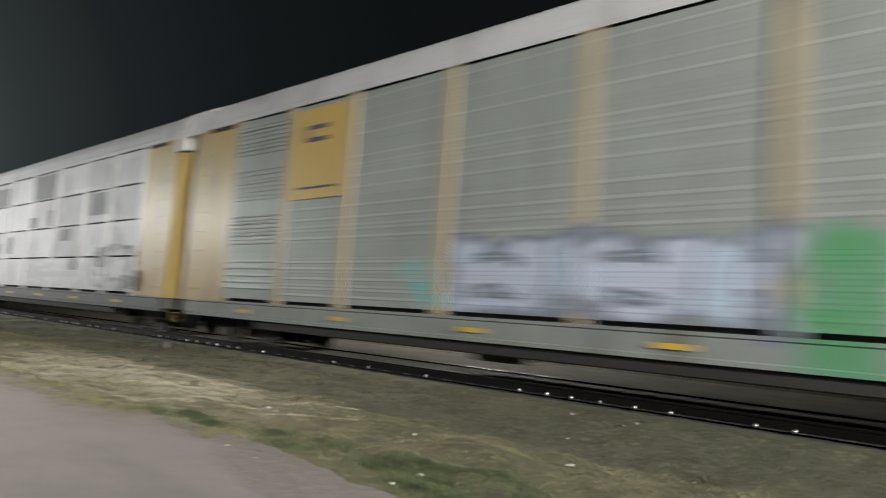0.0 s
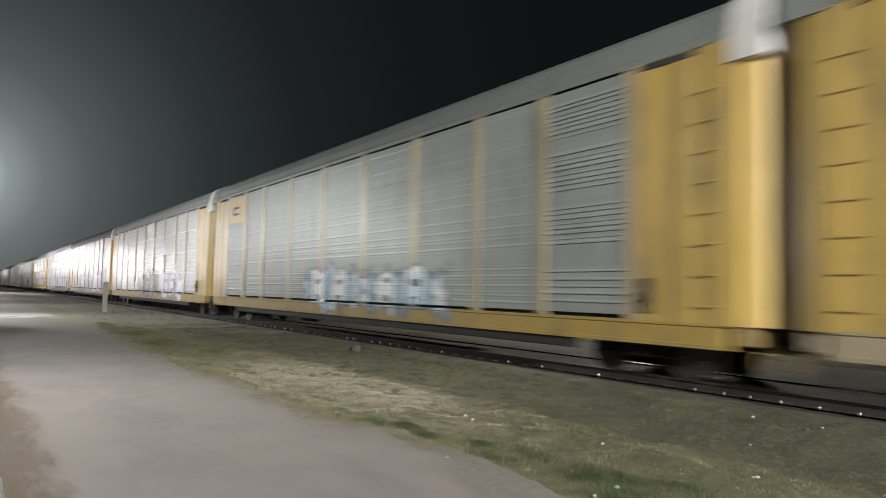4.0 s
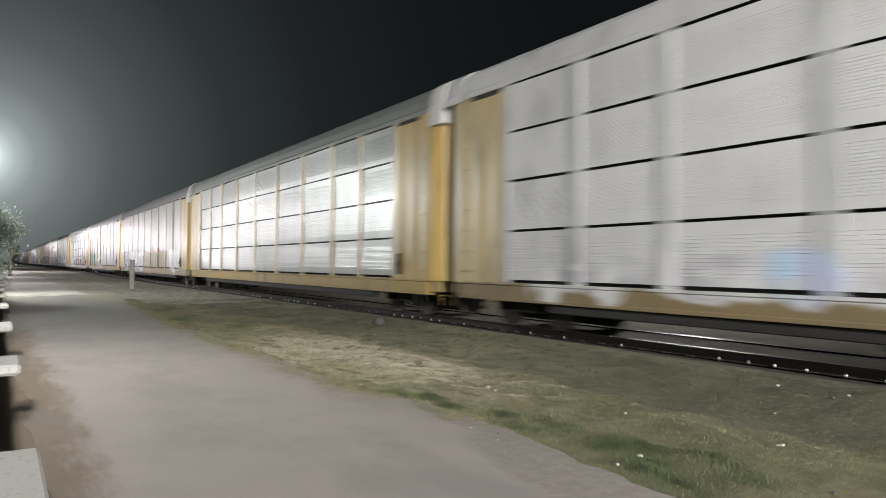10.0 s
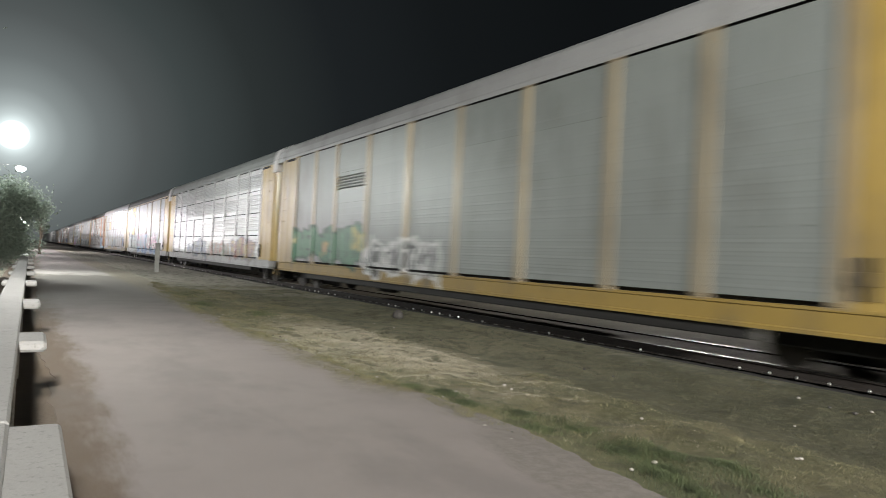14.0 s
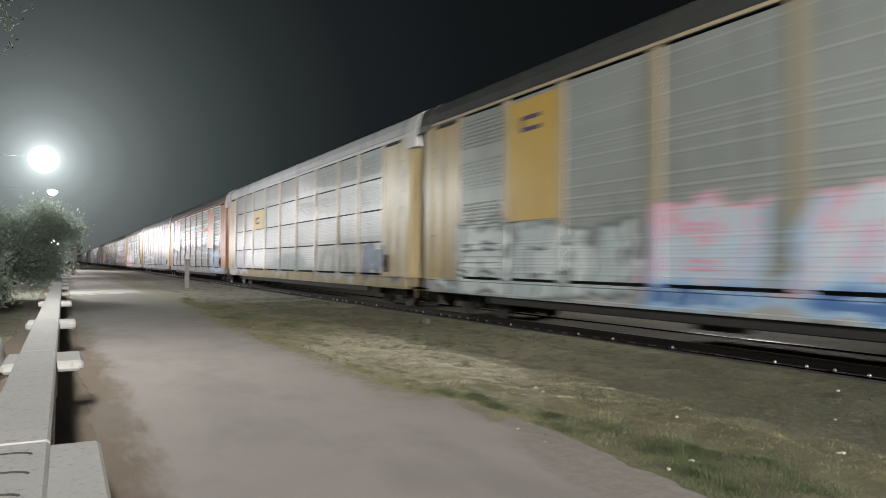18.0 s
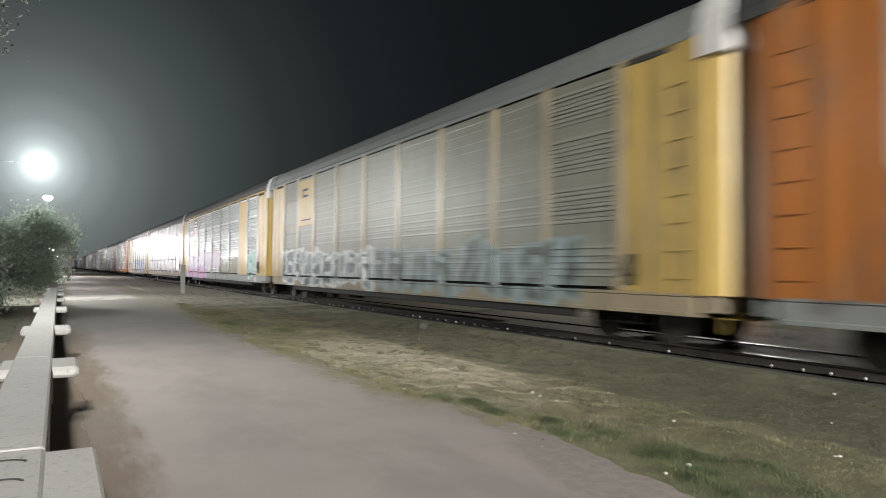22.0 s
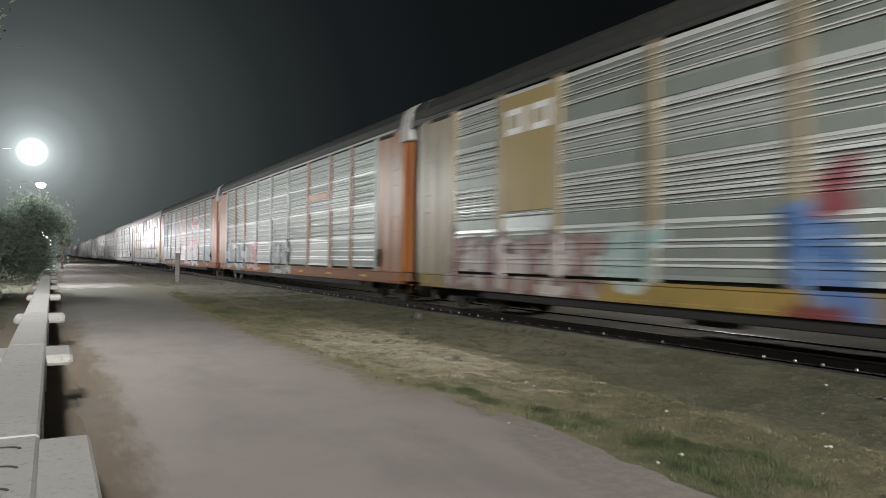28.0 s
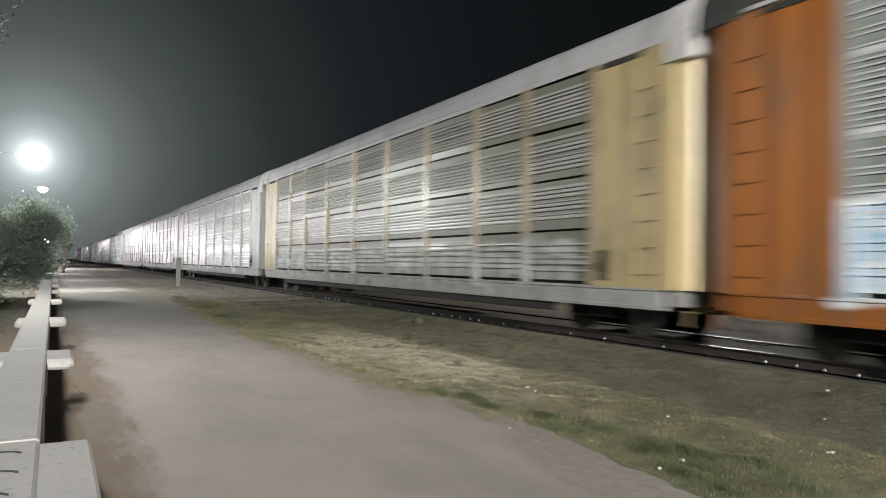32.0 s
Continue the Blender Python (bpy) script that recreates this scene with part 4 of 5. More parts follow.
next_car("louver", PALE, PALE, PALE, PALE, GREY, None, [], (), [(-3, 9, 0.8, 2.2, CREAM, DARK, LILAC, 1.4)], "pale autorack car with pale sill and sprayed lettering")
next_car("rib", ZINC, PALE, GREY, PALE, PALE, None, [], (), [], "galvanised autorack car with pale ends")
next_car("slat", PALE, PALE, PALE, PALE, WHITE, None, [], (), [], "pale autorack car with pale ends and dark joints")
next_car("rib", ZINC, PALE, GREY, PALE, GREY, None, [], (), [], "galvanised autorack car with pale ends")
next_car("slit", WHITE, PALE, PALE, PALE, WHITE, None, [], (), [], "white autorack car with pale ends and dark joints")
next_car("louver", PALE, PALE, GREY, PALE, GREY, None, [], (), [], "pale autorack car with pale sill and pale ends")
next_car("rib", ZINC, PALE, PALE, PALE, PALE, None, [], (), [], "galvanised autorack car with pale ends")
next_car("slat", PALE, PALE, GREY, PALE, WHITE, None, [], (), [], "pale autorack car with pale ends and dark joints")


def build_board(car, kind, colour, at, low):
    """A flat painted board on the car's side with lettering bars, a striped shield or plain blocks."""
    high, half = (low + 0.26, 1.3) if kind == "strip" else (4.40 if low == 3.34 else 5.42, 1.16)
    board = part("sign_board", Shape().box(FACE - 0.024, FACE - 0.006, -half, half, low, high, 0.004), car_paint("board_paint", colour, 0.0, 0.5, [], 0.5, 0.03, coat=0.15), car, "painted sign board")
    board.location = (0, at, 0)

    def bar(y, z, wide, tall, ink, proud=0.0):
        o = part("lettering_bar", BAR, ink, board)
        o.location, o.scale = (-proud, y, z), (1, wide, tall)

    top = high - 0.25
    if kind == "bars":
        bar(0.1, top - 0.20, 0.75, 0.10, PURPLE)
        bar(0.1, top - 0.48, 0.75, 0.10, PURPLE)
        bar(0.45, top - 0.34, 0.10, 0.18, PURPLE)
        if low < 3.35 or low > 4:
            return
        bar(0.0, low + 0.25, 1.3, 0.05, PURPLE)
    elif kind == "stripes":
        bar(0.0, top - 0.75, 1.35, 1.55, LILAC_PAINT)
        for i in range(3):
            bar(0.0, top - 0.12 - 0.24 * i, 1.25, 0.10, PURPLE, 0.004)
    elif kind == "shield":
        bar(0.0, top - 0.22, 1.25, 0.62, PURPLE)
        bar(0.0, top - 0.10, 1.0, 0.14, WHITE_MARK, 0.004)
        bar(0.0, top - 0.36, 1.05, 0.14, WHITE_MARK, 0.004)
        bar(0.0, top - 0.93, 1.25, 0.78, WHITE_MARK)
        for i in range(4):
            bar(-0.48 + 0.32 * i, top - 0.93, 0.13, 0.74, PINK_PAINT, 0.004)
        bar(0.0, top - 1.62, 1.7, 0.17, OCHRE_PAINT)
        bar(0.0, top - 1.95, 1.7, 0.14, OCHRE_PAINT)
    elif kind == "blocks":
        for y in (-0.5, 0.5):
            bar(y, top - 0.40, 0.75, 0.62, WHITE_MARK)
            bar(y + 0.05, top - 0.40, 0.42, 0.32, BUFF_PAINT, 0.004)


MARKED = {0, 1, 5, 18, 19}
PALE_RAIL = plain("pale_rail", (0.42, 0.43, 0.44), 0.5, 0.05, 4, 0.25, 0.1)
# roof colours are darkened: the weak light on their inward slope is painted in
ROOF_SHADE = {DARK: 0.36, GREY: 0.62}
LILAC_PAINT, PINK_PAINT = plain("lilac_paint", (0.50, 0.44, 0.60), 0.5), plain("pink_paint", (0.55, 0.30, 0.38), 0.5)
OCHRE_PAINT, BUFF_PAINT = plain("ochre_paint", (0.22, 0.13, 0.02), 0.5), plain("buff_paint", BUFF, 0.5)
# how strongly lamp light is painted onto the leaning slats of each style
SLAT_LIGHT = {"slit": 0.15, "slat": 0.35, "joint": 0.0, "rib": 0.55, "louver": 0.9, "plain": 0.08, "sheet": 0.05, "belt": 0.1}
METAL = {"slit": 0.12, "slat": 0.12, "joint": 0.05, "rib": 0.4, "louver": 0.4, "plain": 0.12, "sheet": 0.12, "belt": 0.30}
ROUGH = {"slit": 0.36, "slat": 0.36, "joint": 0.50, "rib": 0.48, "louver": 0.44, "plain": 0.43, "sheet": 0.45, "belt": 0.39}


def warp(panel, i, k, tall):
    """Every sheet hangs a little askew in its frame, so that each one throws the light its own way; tall sheets hang as one."""
    bay, row = divmod(i, 4)
    rng = random.Random(100 * k + (bay if tall else i))
    c = Matrix.Translation((FACE, (POSTS[bay] + POSTS[bay + 1]) / 2, (ROWS_Z[row] + ROWS_Z[row + 1]) / 2))
    panel.matrix_basis = c @ pose(0, 0, 0, 0, rng.gauss(0, 0.35 if tall else 1.2), rng.gauss(0, 0.7)) @ c.inverted()


def build_car(k, spec):
    style, panel_c, post_c, end_c, sill_c, roof_c, eave_c, boards, warm, patches, words = spec
    sprayed = [(*p[:7], 3.1 * k + 1.7 * i, p[7]) for i, p in enumerate(patches)]
    metal = 0.36 if panel_c == ZINC else METAL[style]
    pan = car_paint("car_panel", tuple(v * w for v, w in zip(panel_c, (0.74, 0.79, 0.75))) if SLAT_LIGHT[style] > 0.5 else shade(panel_c, 0.95), metal, ROUGH[style], sprayed, 0.5, 0.40 if words.startswith("dirty") else 0.10 if style in ("plain", "sheet") else 0.16, 0.55 if words.startswith("dirty") else 0.30, SLAT_LIGHT[style])
    post = car_paint("car_post", post_c, METAL[style] * 0.7, ROUGH[style] + 0.04, sprayed, 0.6, coat=0.35)
    end = car_paint("car_end", tuple(0.82 * v + 0.12 * w for v, w in zip(end_c, (0.13, 0.10, 0.06))), 0.0, 0.46, [], 0.8, 0.05, 0.5, coat=0.25)
    door = car_paint("car_end_door", tuple(0.95 * v + 0.02 for v in end_c), 0.0, 0.43, [], 0.75, 0.05, 0.5, coat=0.12)
    sill = car_paint("car_sill", shade(sill_c, 0.72), 0.0, 0.55, sprayed, 0.7, 0.03, 0.75)
    roof = car_paint("car_roof", shade(roof_c, ROOF_SHADE.get(roof_c, 0.8)), 0.1, 0.55, [], 0.4, 0.03)
    cap = car_paint("car_roof_end", (0.55, 0.54, 0.54), 0.0, 0.55, [], 0.5, 0.03)
    car = thing("autorack_car", (TRACK_X, 0, RAIL_TOP), words, "train car", "cars of the freight train")
    for i, me in enumerate(PANELS[style]):
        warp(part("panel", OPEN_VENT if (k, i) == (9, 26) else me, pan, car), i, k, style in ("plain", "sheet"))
    warm_post = car_paint("faded_orange_post", SALMON, 0.05, 0.55, sprayed, 0.7, coat=0.35) if warm else post
    for i, me in enumerate(POST_MESH):
        part("post", me, warm_post if i in warm else post, car, "faded orange post" if i in warm else "")
    if eave_c:
        part("eave_strip", EAVE, car_paint("eave_paint", eave_c, 0.05, 0.5, [], 0.3, 0.03), car, "painted strip along the eave")
    if style in ("rib", "belt"):
        for me in RAILS_MESH:
            part("belt_rail", me, BELT if style == "rib" else PALE_RAIL, car, "bright galvanised rail between the rows of panels")
    part("side_sill", SILL, sill, car)
    part("roof", ROOF, roof, car, "ribbed metal roof")
    part("inner_shell", SHELL, DARK_INSIDE, car)
    part("far_side_wall", FAR_SIDE, pan, car)
    part("underframe", UNDER, BLACK_IRON, car, "black steel underframe")
    part("brake_box", BRAKE_BOX, BLACK_IRON, car).location = (0, 3.2, 0)
    for i in range(7 if k in MARKED else 0):
        part("reflector", REFLECT, REFLECTOR, car, "yellow reflective strip").location = (0, -10.5 + 3.5 * i, 0)
    for s in (-1, 1):
        ep = part("end_panel", END_PANEL[s], end, car)
        for i in range(8):
            part("rung", RUNG, end, ep).location = (0, s * (HALF - 0.55), 1.3 + 0.5 * i)
        part("roof_end_cap", ROOF_END[s], cap if s < 0 else roof, car, "white roof end" if s < 0 else "")
        for leaf in (-1, 1):
            part("end_door", DOOR[s, leaf], door, car)
        part("step_stirrup", STIRRUP, BLACK_IRON, car).location = (0, s * (HALF - 0.6), 0)
        if s < 0:
            part("hand_brake", RECESS, BLACK_IRON, car, "dark hand brake on the car end").location = (0, -HALF + 1.75, 0)
        part("vent_slot", SLOT, DARK_INSIDE, car, "dark open slot under the eave").location = (0, s * (HALF - 1.35), 0)
        part("coupler", COUPLER[s], BLACK_IRON, car)
        part("end_sill", END_SILL[s], sill, car)
        part("uncoupling_lever", LEVER[s], end, car)
        part("air_hose", HOSE[s], BLACK_IRON, car, "black rubber air hose")
        truck = part("truck", BOLSTER, BLACK_IRON, car, "black two-axle wheel truck")
        truck.location = (0, s * (HALF - 2.3), 0)
        for side in (-1, 1):
            part("side_frame", FRAME_SIDE, BLACK_IRON, truck).location = (side * 1.0, 0, 0)
            for a in (-0.88, 0.88):
                w = part("wheel", WHEEL, WHEEL_STEEL, truck)
                w.location = (side * 0.76, a, 0.43)
                w.rotation_euler = (0, 0, 0 if side > 0 else math.pi)
        for a in (-0.88, 0.88):
            part("axle", AXLE, BLACK_IRON, truck).location = (0, a, 0.43)
    for kind, colour, at, low in boards:
        build_board(car, kind, colour, at, low)
    if k == 1:
        for y0, y1, z0, z1 in OVERPAINTED:
            part("paint_patch", Shape().box(FACE - 0.018, FACE - 0.012, y0, y1, z0, z1), OVERPAINT, car, "dark grey painted-over square")
    return car


# squares of dark paint over old lettering: from, to along the car, from, to in height
OVERPAINTED = [(-8.95, -7.55, 3.6, 4.36), (-9.4, -8.6, 1.86, 2.5), (-3.9, -1.6, 4.5, 5.45), (-6.0, -5.1, 2.8, 3.22), (-6.8, -6.3, 1.75, 2.14), (-11.5, -10.7, 1.2, 1.6),
               (8.25, 9.7, 2.25, 2.75), (6.7, 7.15, 2.8, 3.24), (-2.2, -1.5, 3.4, 3.8), (-4.0, -3.5, 3.4, 4.0), (2.0, 3.2, 2.4, 2.85), (0.5, 1.1, 2.4, 3.1), (1.6, 4.3, 4.5, 5.3), (-11.3, -10.4, 2.42, 2.52), (8.3, 8.7, 2.75, 3.1)]
OVERPAINT = plain("dark_overpaint", (0.16, 0.165, 0.17), 0.6, 0.0, 8, 0.3, 0.1)
TRAIN = [build_car(k, spec) for k, spec in enumerate(CARS)]


# ---- fence and lamps ----
def build_fence():
    """A low concrete fence: a flat beam on cross arms that stand on short posts."""
    arms = (3.0, 6.02, 9.4, 13.7, 17.6, 21.4, 25.2, 29.0, 33, 37, 41, 45)
    fence = thing("concrete_fence", (0, 0, 0), "low pale concrete fence with a flat beam on cross arms", "fence")
    arm = Shape().box(-0.26, 0.24, -0.58, 0.0, -0.075, 0.0, 0.02).mesh("cross_arm")
    slab = Shape().box(-0.30, 0.24, -1.75, 0.0, -0.065, 0.0, 0.012).mesh("end_slab")
    post = Shape().box(-0.11, 0.11, -0.11, 0.11, -0.05, 0.81, 0.012).mesh("fence_post")
    for y0, y1 in zip((1.0, *arms), arms):
        part("beam", Shape().box(-0.275, -0.03, y0 + 0.004, y1 - 0.004, 0.80, 0.885, 0.012), CONCRETE, fence)
    for k, y in enumerate(arms):
        part("cross_arm", arm if k else slab, CONCRETE, fence).location = (-0.10, y, 0.868)
        part("fence_post", post, CONCRETE, fence).location = (-0.14, y - 0.28, 0)
    part("fence_post", post, CONCRETE, fence).location = (-0.14, 1.4, 0)
    for y, r in ((2.80, 0.075), (2.55, 0.075), (2.32, 0.06)):
        loop = Shape()
        ring = []
        for k in range(11):
            a = math.pi * (0.05 + 0.09 * k)
            ring += [(-0.16 + q * math.cos(a), y + 0.6 * q * math.sin(a), z) for q in (r - 0.004, r + 0.004) for z in (0.884, 0.890)]
        loop.add(ring, [(4 * k + p, 4 * k + q, 4 * k + 4 + q, 4 * k + 4 + p) for k in range(10) for p, q in ((0, 1), (1, 3), (3, 2), (2, 0))] + [(0, 1, 3, 2), (40, 42, 43, 41)])
        part("wire_loop", loop, BLACK_IRON, fence, "dark bent wire loop")


build_fence()


def build_lamp(place, label):
    x, y, z = place
    glow = bpy.data.materials.get("lamp_glow") or bpy.data.materials.new("lamp_glow")
    glow.use_nodes = True
    b = glow.node_tree.nodes["Principled BSDF"]
    b.inputs["Emission Color"].default_value, b.inputs["Emission Strength"].default_value = (0.95, 1, 0.98, 1), 60
    lampost = thing("street_lamp", (x, y, 0), label, "street lamp", "street lamps")
    part("pole", Shape().turned([(0.09, 0), (0.08, 2), (0.05, z + 0.1)], (-4.5, 0, 0), n=10), BLACK_IRON, lampost)
    part("arm", Shape().box(-4.5, 0, -0.006, 0.006, z + 0.062, z + 0.07), PALE_POLE, lampost)
    part("lamp_head", Shape().turned([(0.10, 0.0), (0.08, 0.05), (0.03, 0.07)], (0, 0, z + 0.03), n=12), PALE_POLE, lampost)
    g = part("lamp_globe", Shape().turned([(0.06, -0.32), (0.22, -0.26), (0.31, -0.12), (0.30, -0.02), (0.18, 0.03)], (0, 0, z), n=16), glow, lampost, "glowing white lamp globe")
    g.visible_shadow = False


for spot, words in ((LAMP_SEEN, "street lamp on a dark pole, glaring white"), (LAMP_NEAR, "street lamp beside the footpath"), *((p, "distant street lamp along the fence") for p in ROW_ON),
                    (LAMP_LAST, "street lamp beside the footpath"), (LAMP_BACK, "flood light on a pole beside the footpath"), (LAMP_YARD, "yard lamp on a pole beyond the train")):
    build_lamp(spot, words)


# ---- verge: grass, stones, trees ----
def blades(name, count, spread, tall, material, label, lean=0.6):
    """Many thin blades of grass in one mesh. spread() gives a place, or None."""
    rng = random.Random(name)
    vs, fs = [], []
    while count > 0:
        p = spread(rng)
        count -= 1
        if p is None:
            continue
        x, y, k = p
        z = (0.0 if x < EDGE(y) + 0.04 else height(x, y)) - 0.01
        a, h = rng.uniform(0, 6.283), rng.uniform(*tall) * k * (0.6 + 0.4 * min(1.0, y / 9))
        w = rng.uniform(0.0011, 0.0024) * (1 + y * 0.07)
        dx, dy = math.cos(a) * w, math.sin(a) * w
        lx, ly = rng.gauss(0, lean) * h, rng.gauss(0, lean) * h
        n = len(vs)
        vs += [(x - dx, y - dy, z), (x + dx, y + dy, z), (x + dx * 0.6 + lx * 0.4, y + dy * 0.6 + ly * 0.4, z + h * 0.6), (x - dx * 0.6 + lx * 0.4, y - dy * 0.6 + ly * 0.4, z + h * 0.6), (x + lx, y + ly, z + h)]
        fs += [(n, n + 1, n + 2, n + 3), (n + 3, n + 2, n + 4)]
    me = bpy.data.meshes.new(name)
    me.from_pydata(vs, [], fs)
    me.materials.append(material)
    tagged(new(name, me), label, "grass", kind="stuff")


def blade_material(name, dry, other):
    m, nt, b = nodes(name, 0.7)
    r = put(nt, "NewGeometry").outputs["Random Per Island"]
    co = put(nt, "TexCoord").outputs["Object"]
    c = mixed(nt, r, dry, other)
    c = mixed(nt, calc(nt, "MULTIPLY", band(nt, noise_of(nt, co, 0.7, 3), 0.4, 0.6), 0.5), c, shade(dry, 0.55))
    c = mixed(nt, calc(nt, "MULTIPLY", band(nt, noise_of(nt, co, 4.5, 5, 0.7), 0.50, 0.62), 0.85), c, shade(other, 0.30))
    nt.links.new(c, b.inputs["Base Color"])
    return m


STRAW = blade_material("straw", (0.205, 0.182, 0.097), (0.128, 0.122, 0.056))
WEED = blade_material("weed", (0.046, 0.066, 0.023), (0.085, 0.10, 0.042))


def verge(rng):
    y = 1.0 + 27 * rng.random() ** 1.6
    x = rng.uniform(4.0, 9.66)
    k = noise.noise((x * 0.7, y * 0.45, 3.3)) + 0.5 * noise.noise((x * 2.2, y * 1.8, 7.7))
    if k < -0.15 and rng.random() < 0.75:
        return None
    return x, y, 1.0 + 0.6 * k


def clumped(rng):
    """Half of the blades stand in small tussocks."""
    if rng.random() < 0.35:
        return verge(rng)
    cell = random.Random(rng.randrange(5200))
    p = verge(cell)
    if p is None:
        return None
    r = cell.uniform(0.04, 0.13)
    return p[0] + rng.gauss(0, r), p[1] + rng.gauss(0, r), p[2] * cell.uniform(1.0, 2.1)


def near_verge(rng):
    p = clumped(rng)
    return p if p and p[0] + 0.4 * noise.noise((p[0], p[1] * 0.6, 0)) < 6.4 else None


def far_verge(rng):
    p = clumped(rng)
    return p if p and p[0] + 0.4 * noise.noise((p[0], p[1] * 0.6, 0)) > 6.1 else None


def tufts(places):
    def spread(rng):
        x, y, r = places[rng.randrange(len(places))]
        d, a = r * abs(rng.gauss(0, 0.5)), rng.uniform(0, 6.283)
        return x + 0.8 * d * math.cos(a), y + 1.5 * d * math.sin(a), 1.0 - 0.35 * min(1, d / r)
    return spread


DULL = blade_material("dull_grass", (0.08, 0.076, 0.041), (0.044, 0.047, 0.023))
blades("dry_grass", 170000, near_verge, (0.012, 0.036), STRAW, "short dry straw-coloured grass on the verge", 0.9)
blades("dull_grass", 110000, far_verge, (0.012, 0.034), DULL, "dull greenish trodden grass beside the track", 0.9)
LITTER = blade_material("pale_straw", (0.50, 0.455, 0.35), (0.30, 0.268, 0.19))


def litter(rng):
    x, y = 5.2 + rng.gauss(0, 0.65), 10.2 + rng.gauss(0, 2.6)
    if not 4.0 < x < 6.6 or noise.noise((x * 1.3, y * 0.8, 9.1)) + 0.6 * noise.noise((x * 4.1, y * 3.3, 2.2)) < -0.10:
        return None
    return x, y, 1.0


def along_edge(rng):
    y = 5.5 + 26 * rng.random() ** 1.5
    x = EDGE(y) + rng.gauss(-0.02, 0.16)
    k = noise.noise((x * 2.0, y * 0.9, 6.1)) + 0.6 * noise.noise((x * 5.0, y * 3.0, 1.7))
    return (x, y, 1.0 + k) if k > -0.1 else None


blades("edge_grass", 36000, along_edge, (0.012, 0.04), STRAW, "thin dry grass fraying the edge of the path", 0.9)
blades("straw_litter", 80000, litter, (0.012, 0.032), LITTER, "pale dry straw matted on the verge", 1.3)
GREENS = [(4.12, 7.33, 0.22), (4.31, 6.84, 0.28), (4.25, 6.3, 0.22), (4.52, 5.72, 0.30), (4.35, 5.2, 0.3), (4.6, 4.15, 0.34), (4.52, 4.25, 0.30), (4.75, 4.0, 0.36), (4.3, 3.62, 0.34), (4.5, 3.75, 0.30), (4.25, 3.2, 0.4), (4.75, 3.05, 0.5), (5.0, 3.5, 0.4), (4.75, 5.1, 0.32), (4.3, 20.0, 1.0),
          (4.6, 24, 1.4), (5.1, 17, 0.8)]
blades("green_weeds", 42000, tufts(GREENS), (0.025, 0.075), WEED, "green weeds in tufts along the path edge", 0.5)


def stones():
    rng = random.Random(5)
    mats = [plain("pale_stone", (0.30, 0.28, 0.25), 0.9), plain("dark_stone", (0.06, 0.055, 0.05), 0.9)]
    for k in range(46):
        if k < 30:
            x, y = rng.uniform(3.9, 9.2), 2.5 + 14 * rng.random() ** 1.4
        else:
            x, y = rng.uniform(3.75, 4.2), rng.uniform(3, 20)
        r = rng.uniform(0.012, 0.032)
        s = Shape().turned([(r * 0.6, -r * 0.3), (r, 0.1 * r), (r * 0.85, 0.45 * r), (r * 0.4, 0.7 * r)], (0, 0, 0), n=7)
        s.v = [(px * rng.uniform(0.75, 1.2), py * rng.uniform(0.75, 1.2), pz) for px, py, pz in s.v]
        o = part("stone", s, mats[k % 3 == 0])
        o.location = (x, y, height(x, y) + 0.012)
        tagged(o, "small loose stone lying in the dry grass", "stone", "loose stones")
    s = Shape().turned([(0.1, -0.05), (0.15, 0.05), (0.13, 0.16), (0.05, 0.22)], (0, 0, 0), n=9)
    tagged(part("stone", s, mats[1]), "dark lump of stone near the track", "stone", "loose stones").location = (8.6, 16.25, height(8.6, 16.25))


stones()


def build_boulder():
    rng = random.Random(8)
    s = Shape().turned([(0.75, -0.1), (0.92, 0.2), (0.88, 0.5), (0.68, 0.8), (0.38, 0.96), (0.1, 1.0)], (0, 0, 0), n=18)
    s.v = [(x * (1 + 0.12 * noise.noise((x, y, z))), y * (1 + 0.12 * noise.noise((x + 5, y, z))), z + 0.06 * noise.noise((x * 2, y * 2, z))) for x, y, z in s.v]
    o = part("boulder", s, plain("grey_rock", (0.30, 0.30, 0.30), 0.9, 0, 5, 0.2, 0.4))
    o.location = (-1.55, 11.0, 0)
    for f in o.data.polygons:
        f.use_smooth = True
    tagged(o, "big smooth grey boulder behind the fence", "boulder")


build_boulder()


POST_PAINT = plain("weathered_post", (0.22, 0.215, 0.20), 0.85)


def build_bollard():
    b = thing("marker_post", (7.0, 46.5, height(7, 46.5)), "pale square marker post beside the track", "post")
    part("shaft", Shape().box(-0.13, 0.13, -0.13, 0.13, -0.1, 1.75, 0.02), POST_PAINT, b)
    part("cap", Shape().box(-0.16, 0.16, -0.16, 0.16, 1.75, 1.83, 0.02), POST_PAINT, b)


build_bollard()

BARK = plain("bark", (0.10, 0.08, 0.06), 0.95, 0, 8, 0.3, 0.8)


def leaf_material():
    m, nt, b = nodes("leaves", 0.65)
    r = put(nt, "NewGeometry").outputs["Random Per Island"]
    # paler than foliage: the lamp's glare over the trees is put into this colour
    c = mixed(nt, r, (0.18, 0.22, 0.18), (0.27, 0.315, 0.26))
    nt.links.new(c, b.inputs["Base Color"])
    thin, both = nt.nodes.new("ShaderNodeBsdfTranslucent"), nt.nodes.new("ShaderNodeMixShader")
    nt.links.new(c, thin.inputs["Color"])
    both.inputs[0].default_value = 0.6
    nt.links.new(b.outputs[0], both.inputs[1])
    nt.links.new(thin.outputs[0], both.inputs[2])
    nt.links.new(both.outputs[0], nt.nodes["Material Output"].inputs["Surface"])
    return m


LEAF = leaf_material()


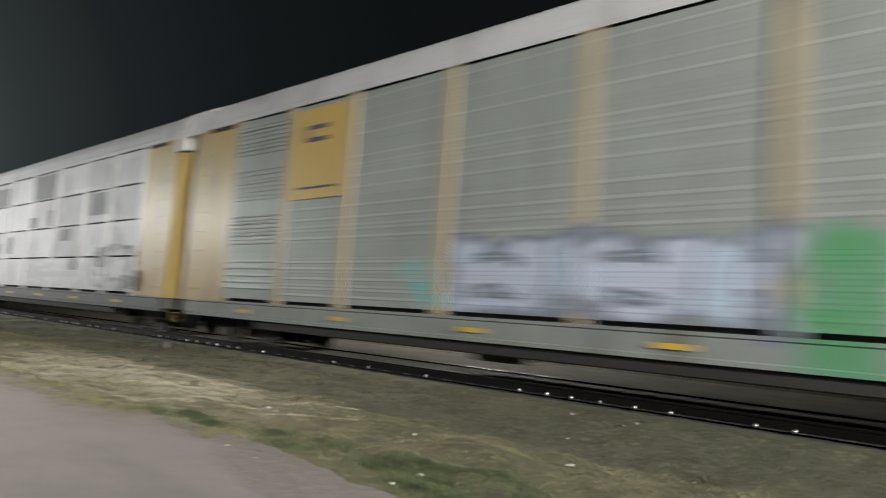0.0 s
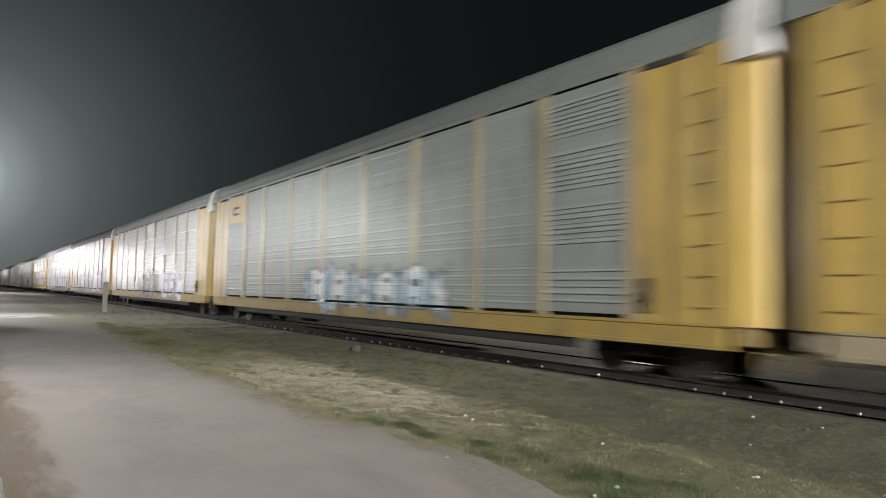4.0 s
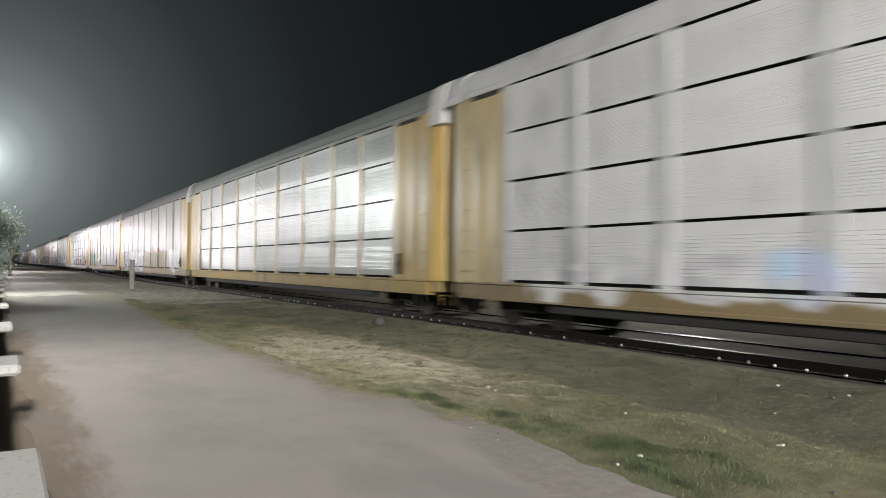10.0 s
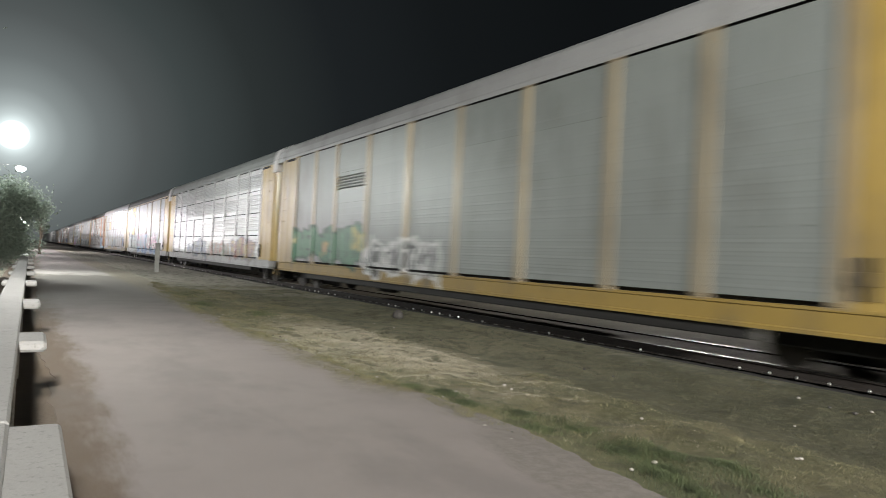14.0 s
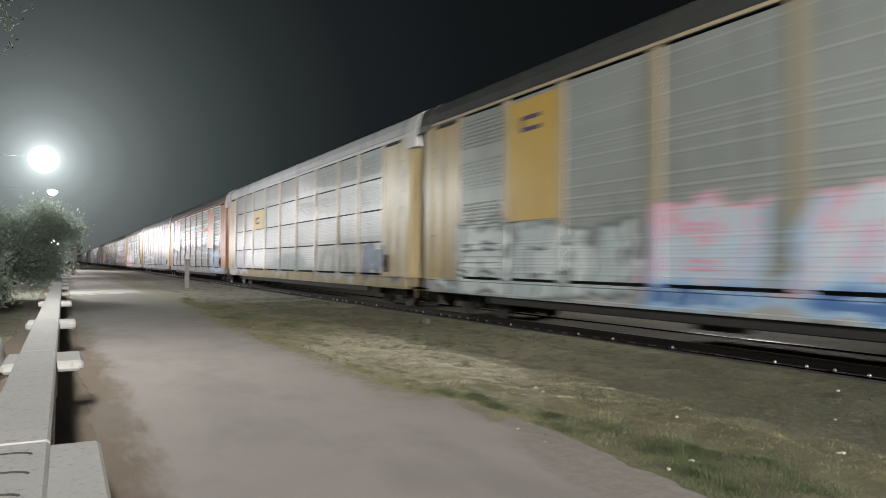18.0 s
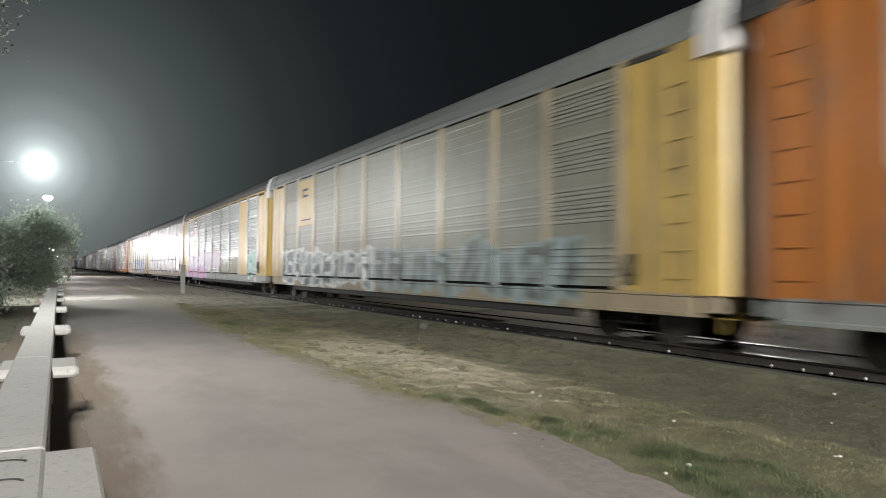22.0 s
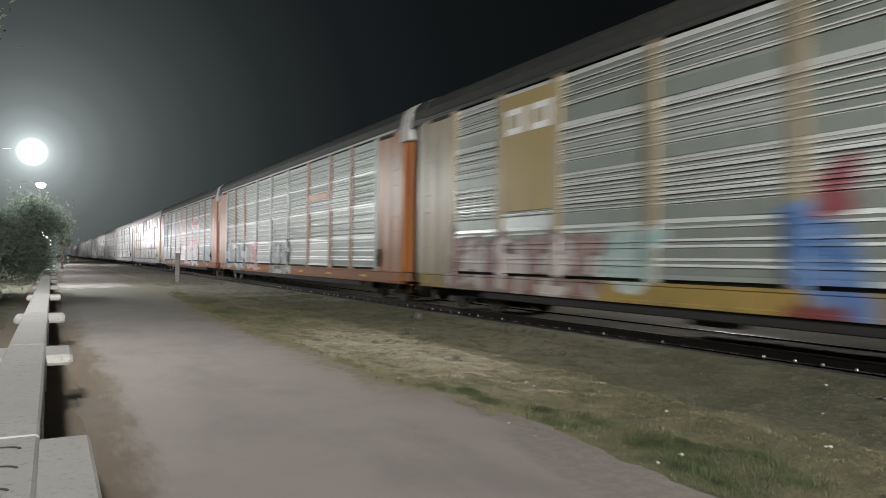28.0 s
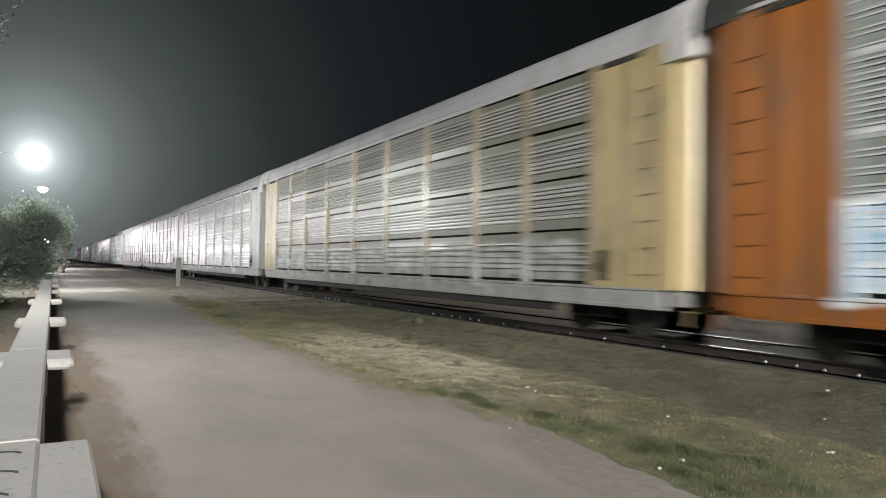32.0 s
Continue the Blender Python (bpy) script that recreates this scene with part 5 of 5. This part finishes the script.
def build_tree(x, y, tall, wide, low, seed, count, leaf, label):
    """A tapered trunk with limbs, and a crown of single leaves round its twigs."""
    rng = random.Random(seed)
    tree = thing("tree", (x, y, -0.03), label, "tree", "trees by the fence")
    trunk = Shape()

    def limb(p, q, r0, r1):
        d = (q - p).normalized()
        u = d.orthogonal().normalized()
        w = d.cross(u)
        n = 7
        vs = [tuple(c + (u * math.cos(6.2832 * k / n) + w * math.sin(6.2832 * k / n)) * r) for c, r in ((p, r0), (q, r1)) for k in range(n)]
        trunk.add(vs, [(k, (k + 1) % n, n + (k + 1) % n, n + k) for k in range(n)])

    top = Vector((rng.uniform(-0.2, 0.2), 0, tall * 0.6))
    limb(Vector((0, 0, 0)), top, 0.03 * tall, 0.016 * tall)
    clumps = []
    for k in range(16):
        a, f = rng.uniform(0, 6.283), rng.uniform(0.45, 1.0)
        start = top * f
        end = Vector((math.cos(a) * wide * rng.uniform(0.35, 0.95), math.sin(a) * wide * rng.uniform(0.35, 0.95), low + (tall - low) * rng.uniform(0.1, 0.95)))
        limb(start, end, 0.008 * tall, 0.003 * tall)
        clumps += [end, start.lerp(end, 0.7), end + Vector((rng.gauss(0, 0.25), rng.gauss(0, 0.25), rng.gauss(0, 0.2))) * wide * 0.5]
    part("trunk", trunk, BARK, tree)
    vs, fs = [], []
    for k in range(count):
        c = clumps[rng.randrange(len(clumps))]
        p = c + Vector((rng.gauss(0, 0.17), rng.gauss(0, 0.17), rng.gauss(0, 0.14))) * wide
        if p.z < low * 0.8:
            continue
        u = Vector((rng.gauss(0, 1), rng.gauss(0, 1), rng.gauss(0, 1))).normalized() * leaf
        w = u.orthogonal().normalized() * leaf * 0.45
        n = len(vs)
        vs += [tuple(p - u), tuple(p + w), tuple(p + u), tuple(p - w)]
        fs.append((n, n + 1, n + 2, n + 3))
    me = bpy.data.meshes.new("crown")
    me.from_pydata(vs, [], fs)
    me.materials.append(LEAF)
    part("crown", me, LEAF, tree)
    return tree


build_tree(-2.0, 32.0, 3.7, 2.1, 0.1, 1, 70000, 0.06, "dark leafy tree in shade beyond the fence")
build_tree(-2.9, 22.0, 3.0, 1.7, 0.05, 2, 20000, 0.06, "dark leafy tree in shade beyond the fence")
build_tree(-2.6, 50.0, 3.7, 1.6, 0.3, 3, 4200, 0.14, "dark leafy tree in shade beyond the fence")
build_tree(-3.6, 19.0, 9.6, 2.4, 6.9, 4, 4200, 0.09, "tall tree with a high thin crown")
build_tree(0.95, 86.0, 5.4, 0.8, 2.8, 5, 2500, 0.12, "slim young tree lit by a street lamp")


def travelled(t):
    """Metres that the train has gone after t seconds; it slows a little."""
    return 17.374 * t - 0.00963 * t * t


def motions():
    times = (0, 4, 8, 12, 16, 20, 24, 28, 32)
    for k, car in enumerate(TRAIN):
        middle = FIRST_GAP + LONG * (k - 0.5)
        walk(car, [(t, pose(TRACK_X, middle - travelled(t), RAIL_TOP)) for t in times])


motions()
